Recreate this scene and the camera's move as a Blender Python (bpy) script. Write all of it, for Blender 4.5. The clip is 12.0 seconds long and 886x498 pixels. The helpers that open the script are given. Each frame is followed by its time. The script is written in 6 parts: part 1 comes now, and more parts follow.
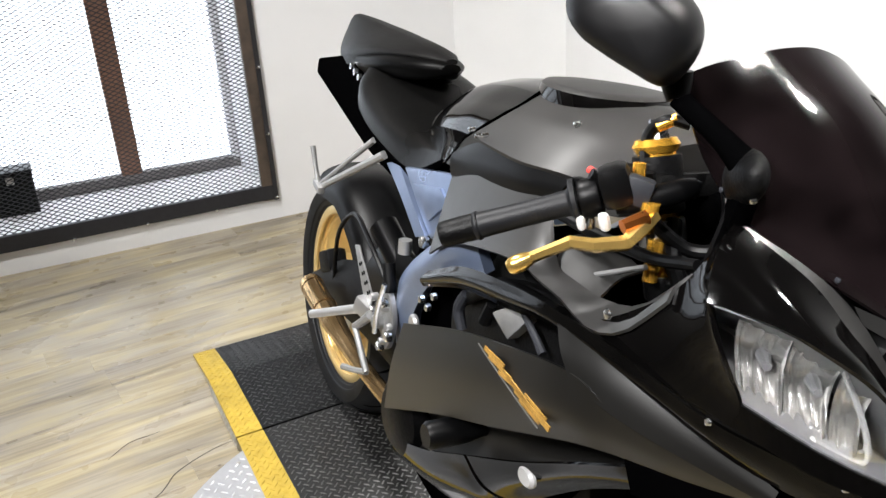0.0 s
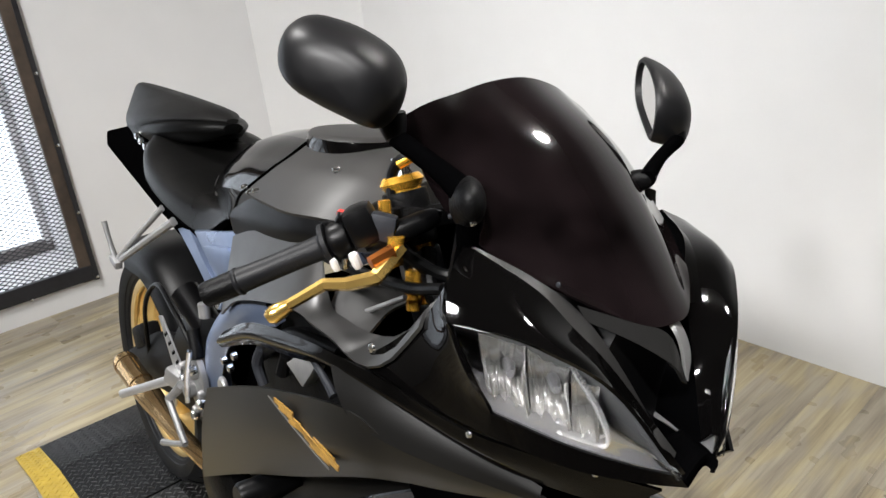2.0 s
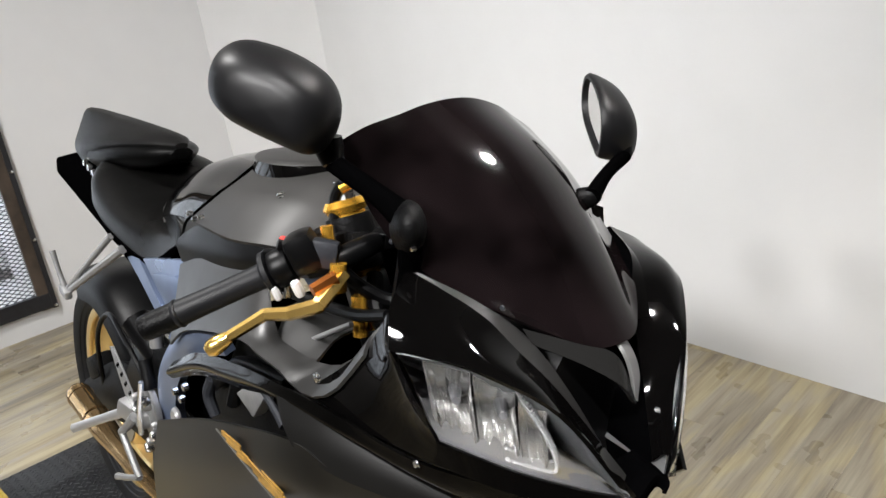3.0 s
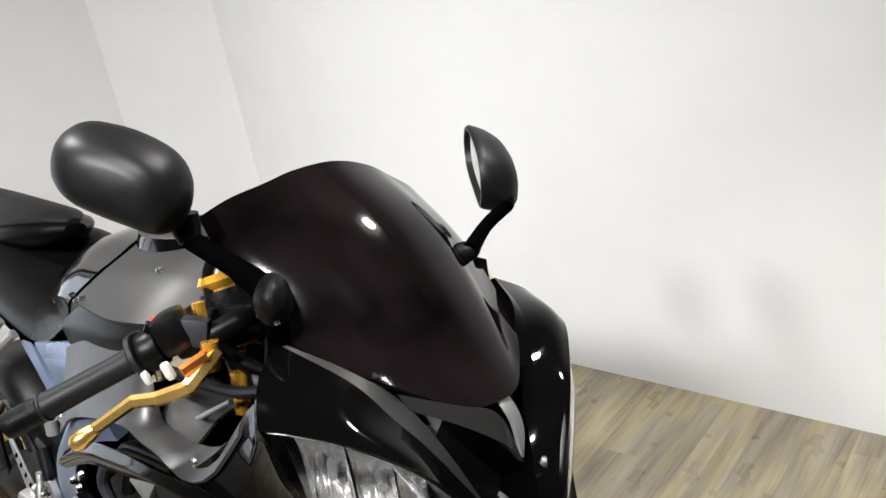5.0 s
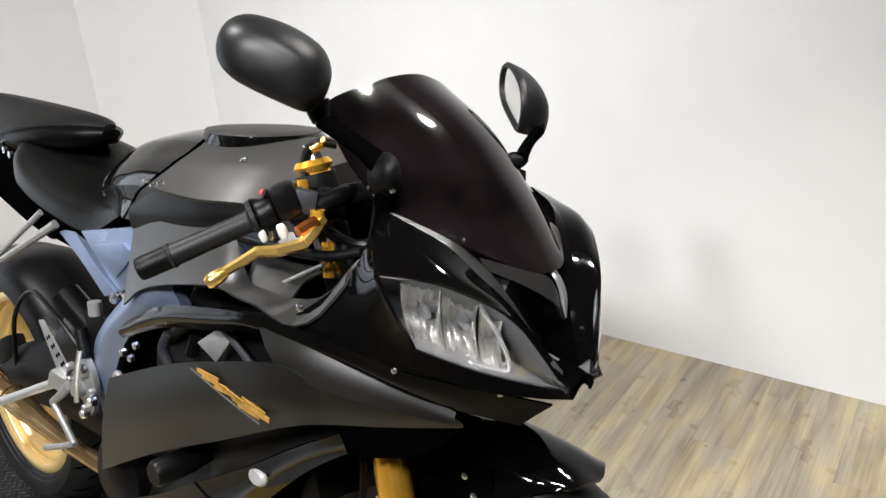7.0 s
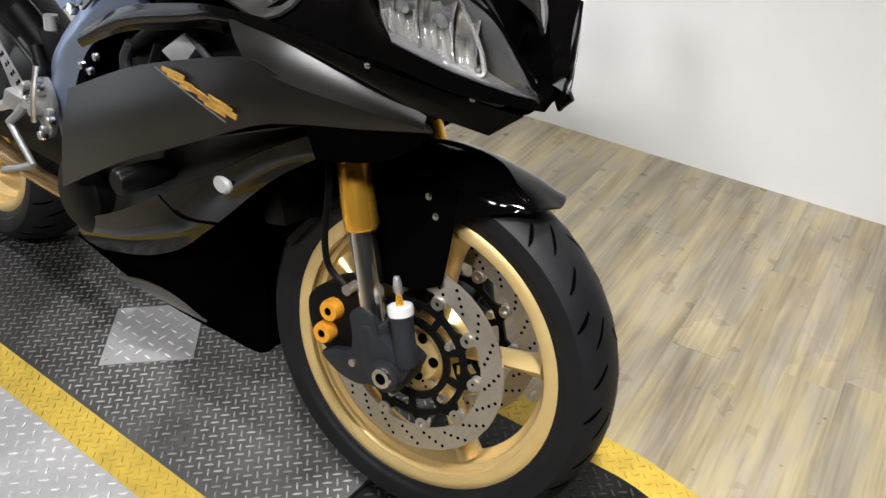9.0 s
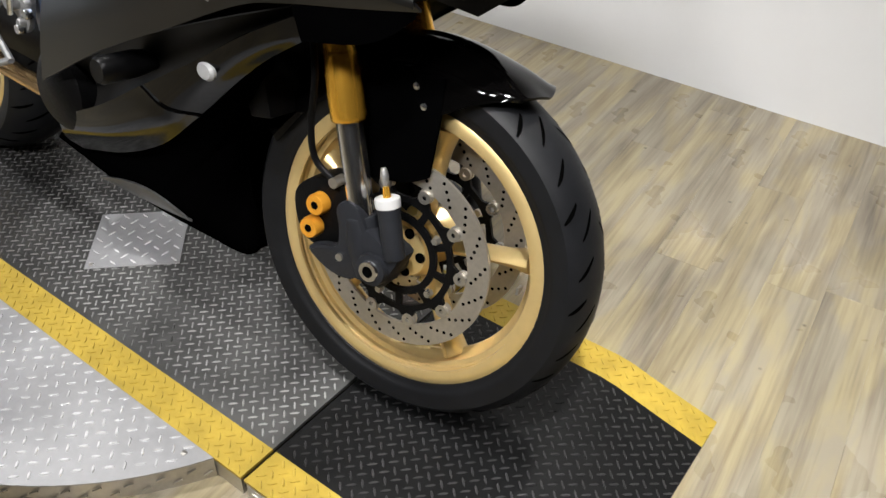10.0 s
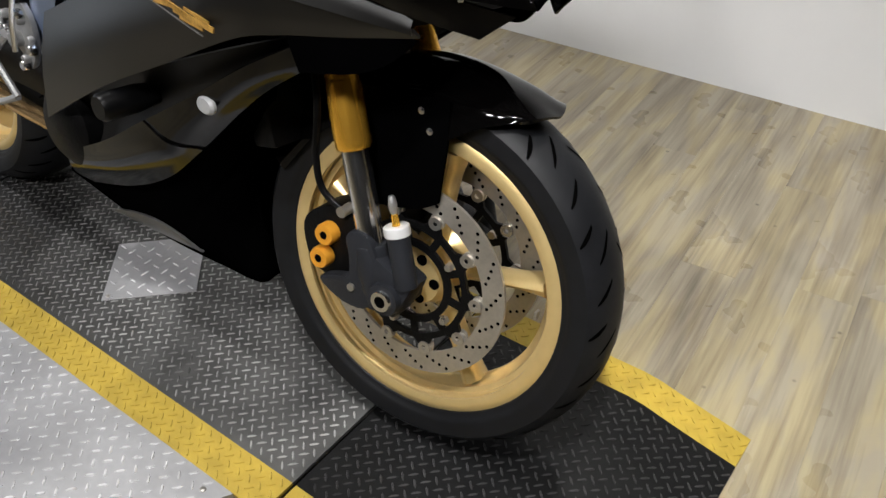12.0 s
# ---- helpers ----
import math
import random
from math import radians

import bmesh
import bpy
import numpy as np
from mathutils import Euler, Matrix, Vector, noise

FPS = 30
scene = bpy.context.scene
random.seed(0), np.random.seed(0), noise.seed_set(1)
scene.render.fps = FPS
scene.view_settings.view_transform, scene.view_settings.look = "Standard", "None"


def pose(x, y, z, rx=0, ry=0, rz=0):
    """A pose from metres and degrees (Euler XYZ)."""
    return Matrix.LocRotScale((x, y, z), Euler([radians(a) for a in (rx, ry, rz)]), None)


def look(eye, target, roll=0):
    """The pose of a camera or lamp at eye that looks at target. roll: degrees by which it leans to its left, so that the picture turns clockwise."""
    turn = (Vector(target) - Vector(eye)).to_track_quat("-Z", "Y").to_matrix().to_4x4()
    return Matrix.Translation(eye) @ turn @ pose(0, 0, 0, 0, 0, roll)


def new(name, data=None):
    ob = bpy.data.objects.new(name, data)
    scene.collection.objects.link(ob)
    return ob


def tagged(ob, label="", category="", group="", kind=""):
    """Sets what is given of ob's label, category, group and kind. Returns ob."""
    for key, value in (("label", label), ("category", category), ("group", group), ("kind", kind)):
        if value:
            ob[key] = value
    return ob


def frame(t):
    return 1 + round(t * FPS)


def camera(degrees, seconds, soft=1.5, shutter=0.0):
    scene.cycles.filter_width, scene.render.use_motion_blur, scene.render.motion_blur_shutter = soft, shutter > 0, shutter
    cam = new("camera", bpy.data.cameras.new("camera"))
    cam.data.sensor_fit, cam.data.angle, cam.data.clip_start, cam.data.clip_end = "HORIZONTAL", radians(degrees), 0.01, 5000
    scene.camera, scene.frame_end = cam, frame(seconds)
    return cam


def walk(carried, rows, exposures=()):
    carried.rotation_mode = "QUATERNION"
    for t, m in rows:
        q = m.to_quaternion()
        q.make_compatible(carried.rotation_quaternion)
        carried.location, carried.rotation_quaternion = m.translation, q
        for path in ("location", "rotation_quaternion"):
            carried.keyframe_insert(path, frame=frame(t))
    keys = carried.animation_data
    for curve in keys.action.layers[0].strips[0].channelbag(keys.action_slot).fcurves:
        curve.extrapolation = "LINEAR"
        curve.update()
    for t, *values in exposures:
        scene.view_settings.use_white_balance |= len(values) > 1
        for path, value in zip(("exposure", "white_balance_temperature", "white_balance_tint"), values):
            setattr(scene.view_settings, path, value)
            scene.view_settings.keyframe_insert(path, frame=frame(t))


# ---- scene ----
cam = camera(57.4, 12.0)
PATH = [
    (0, (0.493, -0.533, 1.291), (-1.233, 0.093, 0.497), -3.4),
    (0.5, (0.553, -0.527, 1.285), (-1.151, 0.148, 0.485), -4.1),
    (1, (0.554, -0.495, 1.288), (-1.096, 0.349, 0.539), -5.3),
    (1.5, (0.562, -0.47, 1.298), (-1.069, 0.44, 0.583), -6.9),
    (2, (0.567, -0.451, 1.293), (-1.031, 0.508, 0.567), -7.5),
    (2.5, (0.568, -0.433, 1.293), (-1.011, 0.566, 0.58), -8.0),
    (3, (0.569, -0.417, 1.294), (-0.997, 0.609, 0.59), -8.4),
    (3.5, (0.583, -0.395, 1.292), (-0.958, 0.681, 0.606), -9.2),
    (5.3, (0.612, -0.338, 1.301), (-0.894, 0.82, 0.678), -11.6),
    (5.5, (0.628, -0.335, 1.314), (-0.89, 0.804, 0.683), -11.7),
    (6, (0.645, -0.372, 1.312), (-0.849, 0.789, 0.665), -11.0),
    (6.5, (0.634, -0.527, 1.311), (-0.752, 0.75, 0.641), -9.5),
    (6.7, (0.629, -0.591, 1.304), (-0.738, 0.709, 0.64), -7.3),
    (8.3, (0.643, -0.664, 1.218), (-0.577, 0.587, 0.244), -1.9),
    (8.5, (0.646, -0.668, 1.198), (-0.557, 0.567, 0.184), -1.2),
    (9, (0.656, -0.677, 1.165), (-0.495, 0.539, 0.07), 0.2),
    (9.5, (0.667, -0.688, 1.139), (-0.434, 0.498, -0.036), 0.8),
    (10, (0.677, -0.7, 1.114), (-0.385, 0.472, -0.11), 1.4),
    (10.5, (0.686, -0.707, 1.096), (-0.321, 0.468, -0.171), 1.8),
    (11, (0.692, -0.724, 1.086), (-0.289, 0.462, -0.192), 2.3),
    (11.5, (0.682, -0.721, 1.089), (-0.339, 0.47, -0.151), 0.2),
    (12, (0.66, -0.647, 1.122), (-0.455, 0.475, -0.101), -2.4),
]
EXPOSURE = [(0, -0.02), (1.5, -0.27), (3.5, -0.42), (5.5, -0.19), (6.7, -0.2), (8.3, -0.30), (9.2, -0.40), (10.5, -0.55), (12, -0.74)]
walk(cam, [(t, look(eye, target, roll)) for t, eye, target, roll in PATH], EXPOSURE)


# ---- light and sky ----
def shade_world():
    w = bpy.data.worlds.new("world")
    scene.world = w
    w.use_nodes = True
    nt = w.node_tree
    sky = nt.nodes.new("ShaderNodeTexSky")
    sky.sky_type, sky.sun_disc, sky.sun_elevation, sky.sun_rotation = "NISHITA", False, radians(40), radians(100)
    bg = nt.nodes["Background"]
    bg.inputs[1].default_value = 0.12
    nt.links.new(sky.outputs[0], bg.inputs[0])


shade_world()
ROOM = pose(0, 0, 0, 0, 0, 5.3)


def area_lamp(name, eye, target, size, size_y, watts, colour, shape="RECTANGLE", spread=180):
    d = bpy.data.lights.new(name, "AREA")
    d.shape, d.size, d.size_y, d.energy, d.color, d.spread = shape, size, size_y, watts, colour, radians(spread)
    ob = new(name, d)
    ob.matrix_world = ROOM @ look(eye, target)
    return ob


# two ceiling spots behind the viewer, then three downlights
area_lamp("ceiling_spot_light", (0.70, -2.1, 2.66), (-1.3, 0.9, 0.66), 0.32, 0.32, 18, (1.0, 0.985, 0.98), "DISK", 70)
area_lamp("ceiling_spot_light", (0.14, -2.2, 2.66), (-1.3, 0.9, 0.66), 0.32, 0.32, 18, (1.0, 0.985, 0.98), "DISK", 70)
area_lamp("ceiling_downlight", (0.38, 1.1, 2.8), (-0.07, 0.08, 1.09), 0.14, 0.14, 6, (1.0, 0.965, 0.92), "DISK", 50)
area_lamp("ceiling_downlight", (0.72, -0.85, 2.8), (0.55, 0.40, 0), 0.12, 0.12, 20, (1.0, 0.985, 0.975), "DISK", 58)
# unseen lamp, added to brighten the left floor and the tank
area_lamp("ceiling_downlight", (-1.35, -0.6, 2.8), (-1.3, -0.5, 0), 0.14, 0.14, 60, (1.0, 0.98, 0.962), "DISK", 150)


# ---- materials ----
def mat(name, colour, rough=0.5, metal=0.0, coat=0.0, coat_rough=0.05, var=0.15, scale=40.0, bump=0.0, bump_scale=200.0, spec=0.5, rough_var=0.08, stretch=None):
    m = bpy.data.materials.new(name)
    m.use_nodes = True
    nt = m.node_tree
    b = nt.nodes["Principled BSDF"]
    b.inputs["Roughness"].default_value, b.inputs["Metallic"].default_value = rough, metal
    b.inputs["Coat Weight"].default_value, b.inputs["Coat Roughness"].default_value = coat, coat_rough
    b.inputs["Specular IOR Level"].default_value = spec
    tc = nt.nodes.new("ShaderNodeTexCoord")
    src = tc.outputs["Object"]
    if stretch:
        mp = nt.nodes.new("ShaderNodeMapping")
        mp.inputs["Scale"].default_value = stretch
        nt.links.new(src, mp.inputs[0])
        src = mp.outputs[0]
    n1, n2 = nt.nodes.new("ShaderNodeTexNoise"), nt.nodes.new("ShaderNodeTexNoise")
    n1.inputs["Scale"].default_value, n1.inputs["Detail"].default_value = scale, 6
    n2.inputs["Scale"].default_value, n2.inputs["Detail"].default_value = scale / 9, 3
    for n in (n1, n2):
        nt.links.new(src, n.inputs["Vector"])
    mix = nt.nodes.new("ShaderNodeMath")
    mix.operation = "ADD"
    nt.links.new(n1.outputs["Fac"], mix.inputs[0])
    nt.links.new(n2.outputs["Fac"], mix.inputs[1])
    ramp = nt.nodes.new("ShaderNodeMapRange")
    ramp.inputs["From Min"].default_value, ramp.inputs["From Max"].default_value = 0.6, 1.4
    ramp.inputs["To Min"].default_value, ramp.inputs["To Max"].default_value = 1 - var, 1 + var
    nt.links.new(mix.outputs[0], ramp.inputs["Value"])
    vm = nt.nodes.new("ShaderNodeVectorMath")
    vm.operation = "SCALE"
    vm.inputs[0].default_value = colour
    nt.links.new(ramp.outputs[0], vm.inputs["Scale"])
    nt.links.new(vm.outputs[0], b.inputs["Base Color"])
    if rough_var:
        r2 = nt.nodes.new("ShaderNodeMapRange")
        r2.inputs["From Min"].default_value, r2.inputs["From Max"].default_value = 0.3, 0.7
        r2.inputs["To Min"].default_value, r2.inputs["To Max"].default_value = max(0.01, rough - rough_var), min(1, rough + rough_var)
        nt.links.new(n2.outputs["Fac"], r2.inputs["Value"])
        nt.links.new(r2.outputs[0], b.inputs["Roughness"])
    if bump:
        n3 = nt.nodes.new("ShaderNodeTexNoise")
        n3.inputs["Scale"].default_value, n3.inputs["Detail"].default_value = bump_scale, 3
        nt.links.new(src, n3.inputs["Vector"])
        bp = nt.nodes.new("ShaderNodeBump")
        bp.inputs["Strength"].default_value, bp.inputs["Distance"].default_value = bump, 0.002
        nt.links.new(n3.outputs["Fac"], bp.inputs["Height"])
        nt.links.new(bp.outputs[0], b.inputs["Normal"])
    return m


GLOSS = mat("gloss_black_paint", (0.0012, 0.0011, 0.0011), 0.05, var=0.2, spec=0.25, rough_var=0.015)
LAMPCHROME = mat("bright_lamp_reflector", (0.72, 0.71, 0.69), 0.12, 0.94, var=0.06, rough_var=0.03)
LAMPGREY = mat("lamp_housing_grey", (0.075, 0.075, 0.077), 0.40, 0.1, var=0.15)
# the gloss paint again, reflected light dimmed in it for the lower panels
LOWGLOSS = mat("dimmed_gloss_black_paint", (0.0016, 0.0015, 0.0014), 0.10, var=0.4, spec=0.18, rough_var=0.05)
BELLYGREY = mat("blotchy_grey_belly_strip", (0.085, 0.085, 0.087), 0.3, 0.3, var=0.5, scale=30, spec=0.5, rough_var=0.08)
# one graphite paint, split: lit copy for the tank, shaded copy for the fairing
TANKSATIN = mat("lit_satin_graphite_paint", (0.0140, 0.0133, 0.0126), 0.50, 0.1, spec=0.65, var=0.06, scale=900, rough_var=0.0)
SATIN = mat("satin_graphite_paint", (0.0042, 0.0040, 0.0037), 0.35, 0.1, spec=0.58, var=0.06, scale=900, rough_var=0.0)
# inner panels' colour, lightened for the lamp light on their upward faces
INNERGREY = mat("lit_inner_panel_satin", (0.024, 0.0235, 0.023), 0.36, spec=0.5, var=0.08, scale=300, rough_var=0.03)
DARKSATIN = mat("dark_satin_plastic", (0.012, 0.0118, 0.0115), 0.26, 0.0, spec=0.3, var=0.1, rough_var=0.02)
BEVELGREY = mat("lit_cowl_bevel", (0.016, 0.0157, 0.0155), 0.3, spec=0.35, var=0.1, rough_var=0.02)
SEATTOP = mat("dark_grey_seat_vinyl", (0.0052, 0.0050, 0.0049), 0.42, spec=0.08, bump=0.12, bump_scale=1600, var=0.15)
PADBLACK = mat("smooth_black_seat_vinyl", (0.0016, 0.0016, 0.0016), 0.32, spec=0.06, var=0.15)
LAMPWHITE = mat("bright_beaded_trim", (0.42, 0.42, 0.42), 0.25, 0.7, var=0.05)
PLASTIC = mat("matt_black_plastic", (0.0022, 0.0022, 0.0024), 0.36, spec=0.13, bump=0.04, bump_scale=1600, var=0.2)
RUBBER = mat("tyre_rubber", (0.0068, 0.0072, 0.0084), 0.5, spec=0.2, bump=0.10, bump_scale=700, var=0.3)
VINYL = mat("black_seat_vinyl", (0.0034, 0.0033, 0.0032), 0.29, spec=0.15, bump=0.10, bump_scale=1800, var=0.15)
LINING = mat("dark_inner_plastic", (0.0065, 0.0062, 0.0058), 0.45, spec=0.25, var=0.25)
# shade is put into this near-zero base, which also reflects nothing
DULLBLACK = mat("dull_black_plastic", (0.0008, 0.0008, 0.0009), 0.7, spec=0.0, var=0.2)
MIRRORSHELL = mat("satin_black_mirror_shell", (0.0045, 0.0045, 0.005), 0.44, spec=0.24, bump=0.03, bump_scale=1800, var=0.15)
GOLD = mat("gold_anodised_aluminium", (0.95, 0.50, 0.06), 0.24, 0.74, var=0.1)
LEVERGOLD = mat("pale_gold_anodised_aluminium", (0.95, 0.63, 0.19), 0.24, 0.9, var=0.1)
PALE = mat("pale_plastic_cover", (0.62, 0.62, 0.62), 0.3, 0.1, var=0.06)
PALEGREY = mat("pale_grey_plastic_cover", (0.27, 0.27, 0.27), 0.4, var=0.15)
CASTALU = mat("dull_cast_aluminium", (0.27, 0.27, 0.27), 0.40, 0.6, bump=0.3, var=0.25)
RIMGOLD = mat("gold_painted_rim", (0.72, 0.54, 0.245), 0.35, 0.60, coat=0.15, coat_rough=0.2, var=0.08)
PIPE = mat("bronze_tinted_exhaust_metal", (0.62, 0.42, 0.21), 0.18, 0.96, var=0.15, scale=30)
CHROME = mat("hard_chrome", (0.85, 0.86, 0.88), 0.2, 1.0, var=0.04)
ALU = mat("cast_aluminium", (0.55, 0.55, 0.55), 0.36, 0.85, bump=0.2, var=0.12)
STEEL = mat("brushed_steel", (0.50, 0.48, 0.44), 0.34, 0.9, var=0.12, scale=120)
DISCMETAL = mat("brake_disc_steel", (0.46, 0.43, 0.38), 0.38, 0.8, var=0.12, scale=160)
CASTGREY = mat("dark_grey_fork_casting", (0.020, 0.0215, 0.026), 0.5, 0.2, spec=0.25, bump=0.25, bump_scale=700, var=0.2)
FRAMEBLUE = mat("blue_grey_frame_metal", (0.17, 0.215, 0.32), 0.34, 0.65, var=0.12)
ENGINE = mat("engine_black", (0.0022, 0.0022, 0.0024), 0.48, spec=0.12, bump=0.4, bump_scale=300, var=0.3)
YELLOWDECAL = mat("yellow_decal", (0.27, 0.15, 0.03), 0.42, var=0.6, scale=260)
COPPER = mat("orange_anodised_aluminium", (0.75, 0.25, 0.06), 0.28, 1.0, var=0.1)
CAPORANGE = mat("bright_orange_anodised_cap", (0.90, 0.40, 0.04), 0.34, 0.5, var=0.1)
GREYDECAL = mat("grey_decal", (0.07, 0.068, 0.065), 0.4, var=0.3, scale=300)
RED = mat("red_switch", (0.6, 0.04, 0.03), 0.4)
WALL = mat("white_wall_paint", (0.700, 0.703, 0.706), 0.7, var=0.03, scale=6, bump=0.12, bump_scale=260)
# unseen walls and ceiling, kept dark for the reflections in the paint
DARKWALL = mat("unseen_dark_wall", (0.045, 0.040, 0.036), 0.7, var=0.1, scale=4)
CEIL = mat("unseen_dark_ceiling", (0.10, 0.088, 0.078), 0.8, var=0.03, scale=6, bump=0.1)
def graded(m, x0, x1, least):
    """Scales the base colour along x, from least at x0 to full at x1, broken by noise."""
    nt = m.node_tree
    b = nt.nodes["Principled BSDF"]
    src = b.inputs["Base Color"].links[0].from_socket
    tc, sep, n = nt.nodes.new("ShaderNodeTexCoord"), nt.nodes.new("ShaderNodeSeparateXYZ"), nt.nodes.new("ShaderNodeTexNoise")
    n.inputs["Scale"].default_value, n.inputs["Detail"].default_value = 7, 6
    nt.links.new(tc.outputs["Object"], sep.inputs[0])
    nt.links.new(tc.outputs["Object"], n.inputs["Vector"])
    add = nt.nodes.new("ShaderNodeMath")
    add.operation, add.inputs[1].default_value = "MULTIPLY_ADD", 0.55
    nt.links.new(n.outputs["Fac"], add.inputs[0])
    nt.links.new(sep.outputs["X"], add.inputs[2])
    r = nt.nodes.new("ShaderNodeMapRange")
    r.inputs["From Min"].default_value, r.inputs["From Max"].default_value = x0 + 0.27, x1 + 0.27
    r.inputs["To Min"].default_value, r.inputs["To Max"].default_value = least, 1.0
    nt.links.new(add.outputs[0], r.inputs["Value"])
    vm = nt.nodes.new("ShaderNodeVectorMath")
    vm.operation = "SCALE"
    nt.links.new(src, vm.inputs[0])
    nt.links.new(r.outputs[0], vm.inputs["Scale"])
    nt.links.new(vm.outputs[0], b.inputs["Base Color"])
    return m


MATGRADED = graded(mat("graded_black_diamond_mat", (0.066, 0.066, 0.064), 0.5, spec=0.35, var=0.6, scale=14, bump=0.3, bump_scale=500, rough_var=0.12), -1.15, -0.55, 0.16)
# lug colour raised above the mat's, for wear and for painted-in highlights
LUGLIT = graded(mat("scuffed_highlit_mat_lug", (0.29, 0.29, 0.284), 0.40, spec=0.55, var=0.8, scale=26, rough_var=0.14), -1.15, -0.55, 0.22)
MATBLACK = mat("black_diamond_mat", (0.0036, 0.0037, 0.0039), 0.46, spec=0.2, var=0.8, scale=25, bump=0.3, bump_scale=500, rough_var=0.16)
# likewise paled for wear and the highlights on the ramp's lugs
LUGWORNLIT = mat("worn_highlit_mat_lug", (0.034, 0.034, 0.0345), 0.35, spec=0.5, var=0.8, scale=30, rough_var=0.14)
YELLOW = mat("yellow_safety_edge", (0.44, 0.312, 0.046), 0.55, spec=0.3, var=0.26, scale=30, bump=0.2, rough_var=0.12)
PLATE = mat("aluminium_chequer_plate", (0.40, 0.40, 0.41), 0.44, 0.5, var=0.10, scale=60, rough_var=0.1)
# bars much paler than the plate: their bright highlights put into the colour
PLATELUG = mat("polished_highlit_relief", (0.86, 0.86, 0.87), 0.26, 0.45, var=0.1, scale=60)
WOODDARK = mat("dark_stained_rough_wood", (0.060, 0.043, 0.031), 0.6, bump=0.6, bump_scale=60, var=0.6, scale=18)
MULLION = mat("brown_window_bar_wood", (0.20, 0.10, 0.06), 0.6, bump=0.3, var=0.25)
MESHSTEEL = mat("black_expanded_steel", (0.03, 0.03, 0.034), 0.5, 0.5, var=0.2)
REVEAL = mat("white_window_reveal", (0.72, 0.72, 0.74), 0.7, var=0.08, scale=12)
SILLDUST = mat("weathered_sill", (0.16, 0.15, 0.15), 0.8, var=0.5, scale=14, bump=0.4)
JOINT = mat("dark_floor_joint", (0.05, 0.04, 0.03), 0.8)


def plank_material():
    m = mat("vinyl_oak_plank", (0.35, 0.27, 0.172), 0.32, var=0.0, spec=0.36, rough_var=0.1)
    nt = m.node_tree
    b = nt.nodes["Principled BSDF"]
    tc, oi = nt.nodes.new("ShaderNodeTexCoord"), nt.nodes.new("ShaderNodeObjectInfo")
    sh = nt.nodes.new("ShaderNodeVectorMath")
    sh.operation = "ADD"
    sc = nt.nodes.new("ShaderNodeVectorMath")
    sc.operation, sc.inputs["Scale"].default_value = "SCALE", 37.0
    cb = nt.nodes.new("ShaderNodeCombineXYZ")
    for k in range(3):
        nt.links.new(oi.outputs["Random"], cb.inputs[k])
    nt.links.new(cb.outputs[0], sc.inputs[0])
    nt.links.new(tc.outputs["Object"], sh.inputs[0])
    nt.links.new(sc.outputs[0], sh.inputs[1])
    def noise_at(stretch, scale, detail, dist=0.0):
        mp = nt.nodes.new("ShaderNodeMapping")
        mp.inputs["Scale"].default_value = stretch
        n = nt.nodes.new("ShaderNodeTexNoise")
        n.inputs["Scale"].default_value, n.inputs["Detail"].default_value, n.inputs["Distortion"].default_value = scale, detail, dist
        nt.links.new(sh.outputs[0], mp.inputs[0])
        nt.links.new(mp.outputs[0], n.inputs["Vector"])
        return n.outputs["Fac"]
    broad, grain, fine = noise_at((1, 0.16, 1), 10, 8, 0.5), noise_at((1, 0.07, 1), 36, 6, 0.4), noise_at((1, 0.03, 1), 150, 4)
    geo, turn = nt.nodes.new("ShaderNodeNewGeometry"), nt.nodes.new("ShaderNodeMapping")
    turn.inputs["Rotation"].default_value = (0, 0, radians(-10.7))
    lie = nt.nodes.new("ShaderNodeMapping")
    lie.inputs["Scale"].default_value = (1, 0.12, 1)
    drift = nt.nodes.new("ShaderNodeTexNoise")
    drift.inputs["Scale"].default_value, drift.inputs["Detail"].default_value, drift.inputs["Distortion"].default_value = 8, 9, 0.4
    nt.links.new(geo.outputs["Position"], turn.inputs[0])
    nt.links.new(turn.outputs[0], lie.inputs[0])
    nt.links.new(lie.outputs[0], drift.inputs["Vector"])
    both_ = nt.nodes.new("ShaderNodeMix")
    both_.inputs[0].default_value = 0.45
    nt.links.new(broad, both_.inputs[2])
    nt.links.new(drift.outputs["Fac"], both_.inputs[3])
    broad = both_.outputs[0]
    crisp = nt.nodes.new("ShaderNodeMapRange")
    crisp.inputs["From Min"].default_value, crisp.inputs["From Max"].default_value = 0.32, 0.68
    crisp.inputs["To Min"].default_value, crisp.inputs["To Max"].default_value = 0.26, 0.74
    nt.links.new(grain, crisp.inputs["Value"])
    grain = crisp.outputs[0]
    ramp = nt.nodes.new("ShaderNodeValToRGB")
    e = ramp.color_ramp.elements
    e[0].position, e[0].color = 0.36, (0.128, 0.102, 0.074, 1)
    e[1].position, e[1].color = 0.56, (0.385, 0.335, 0.245, 1)
    mid = ramp.color_ramp.elements.new(0.44)
    mid.color = (0.250, 0.211, 0.154, 1)
    a1, a2 = nt.nodes.new("ShaderNodeMix"), nt.nodes.new("ShaderNodeMix")
    a1.inputs[0].default_value, a2.inputs[0].default_value = 0.30, 0.20
    nt.links.new(broad, a1.inputs[2])
    nt.links.new(grain, a1.inputs[3])
    nt.links.new(a1.outputs[0], a2.inputs[2])
    nt.links.new(fine, a2.inputs[3])
    nt.links.new(a2.outputs[0], ramp.inputs[0])
    # cream and grey washes along the boards
    wash = nt.nodes.new("ShaderNodeMapRange")
    wash.inputs["From Min"].default_value, wash.inputs["From Max"].default_value = 0.44, 0.58
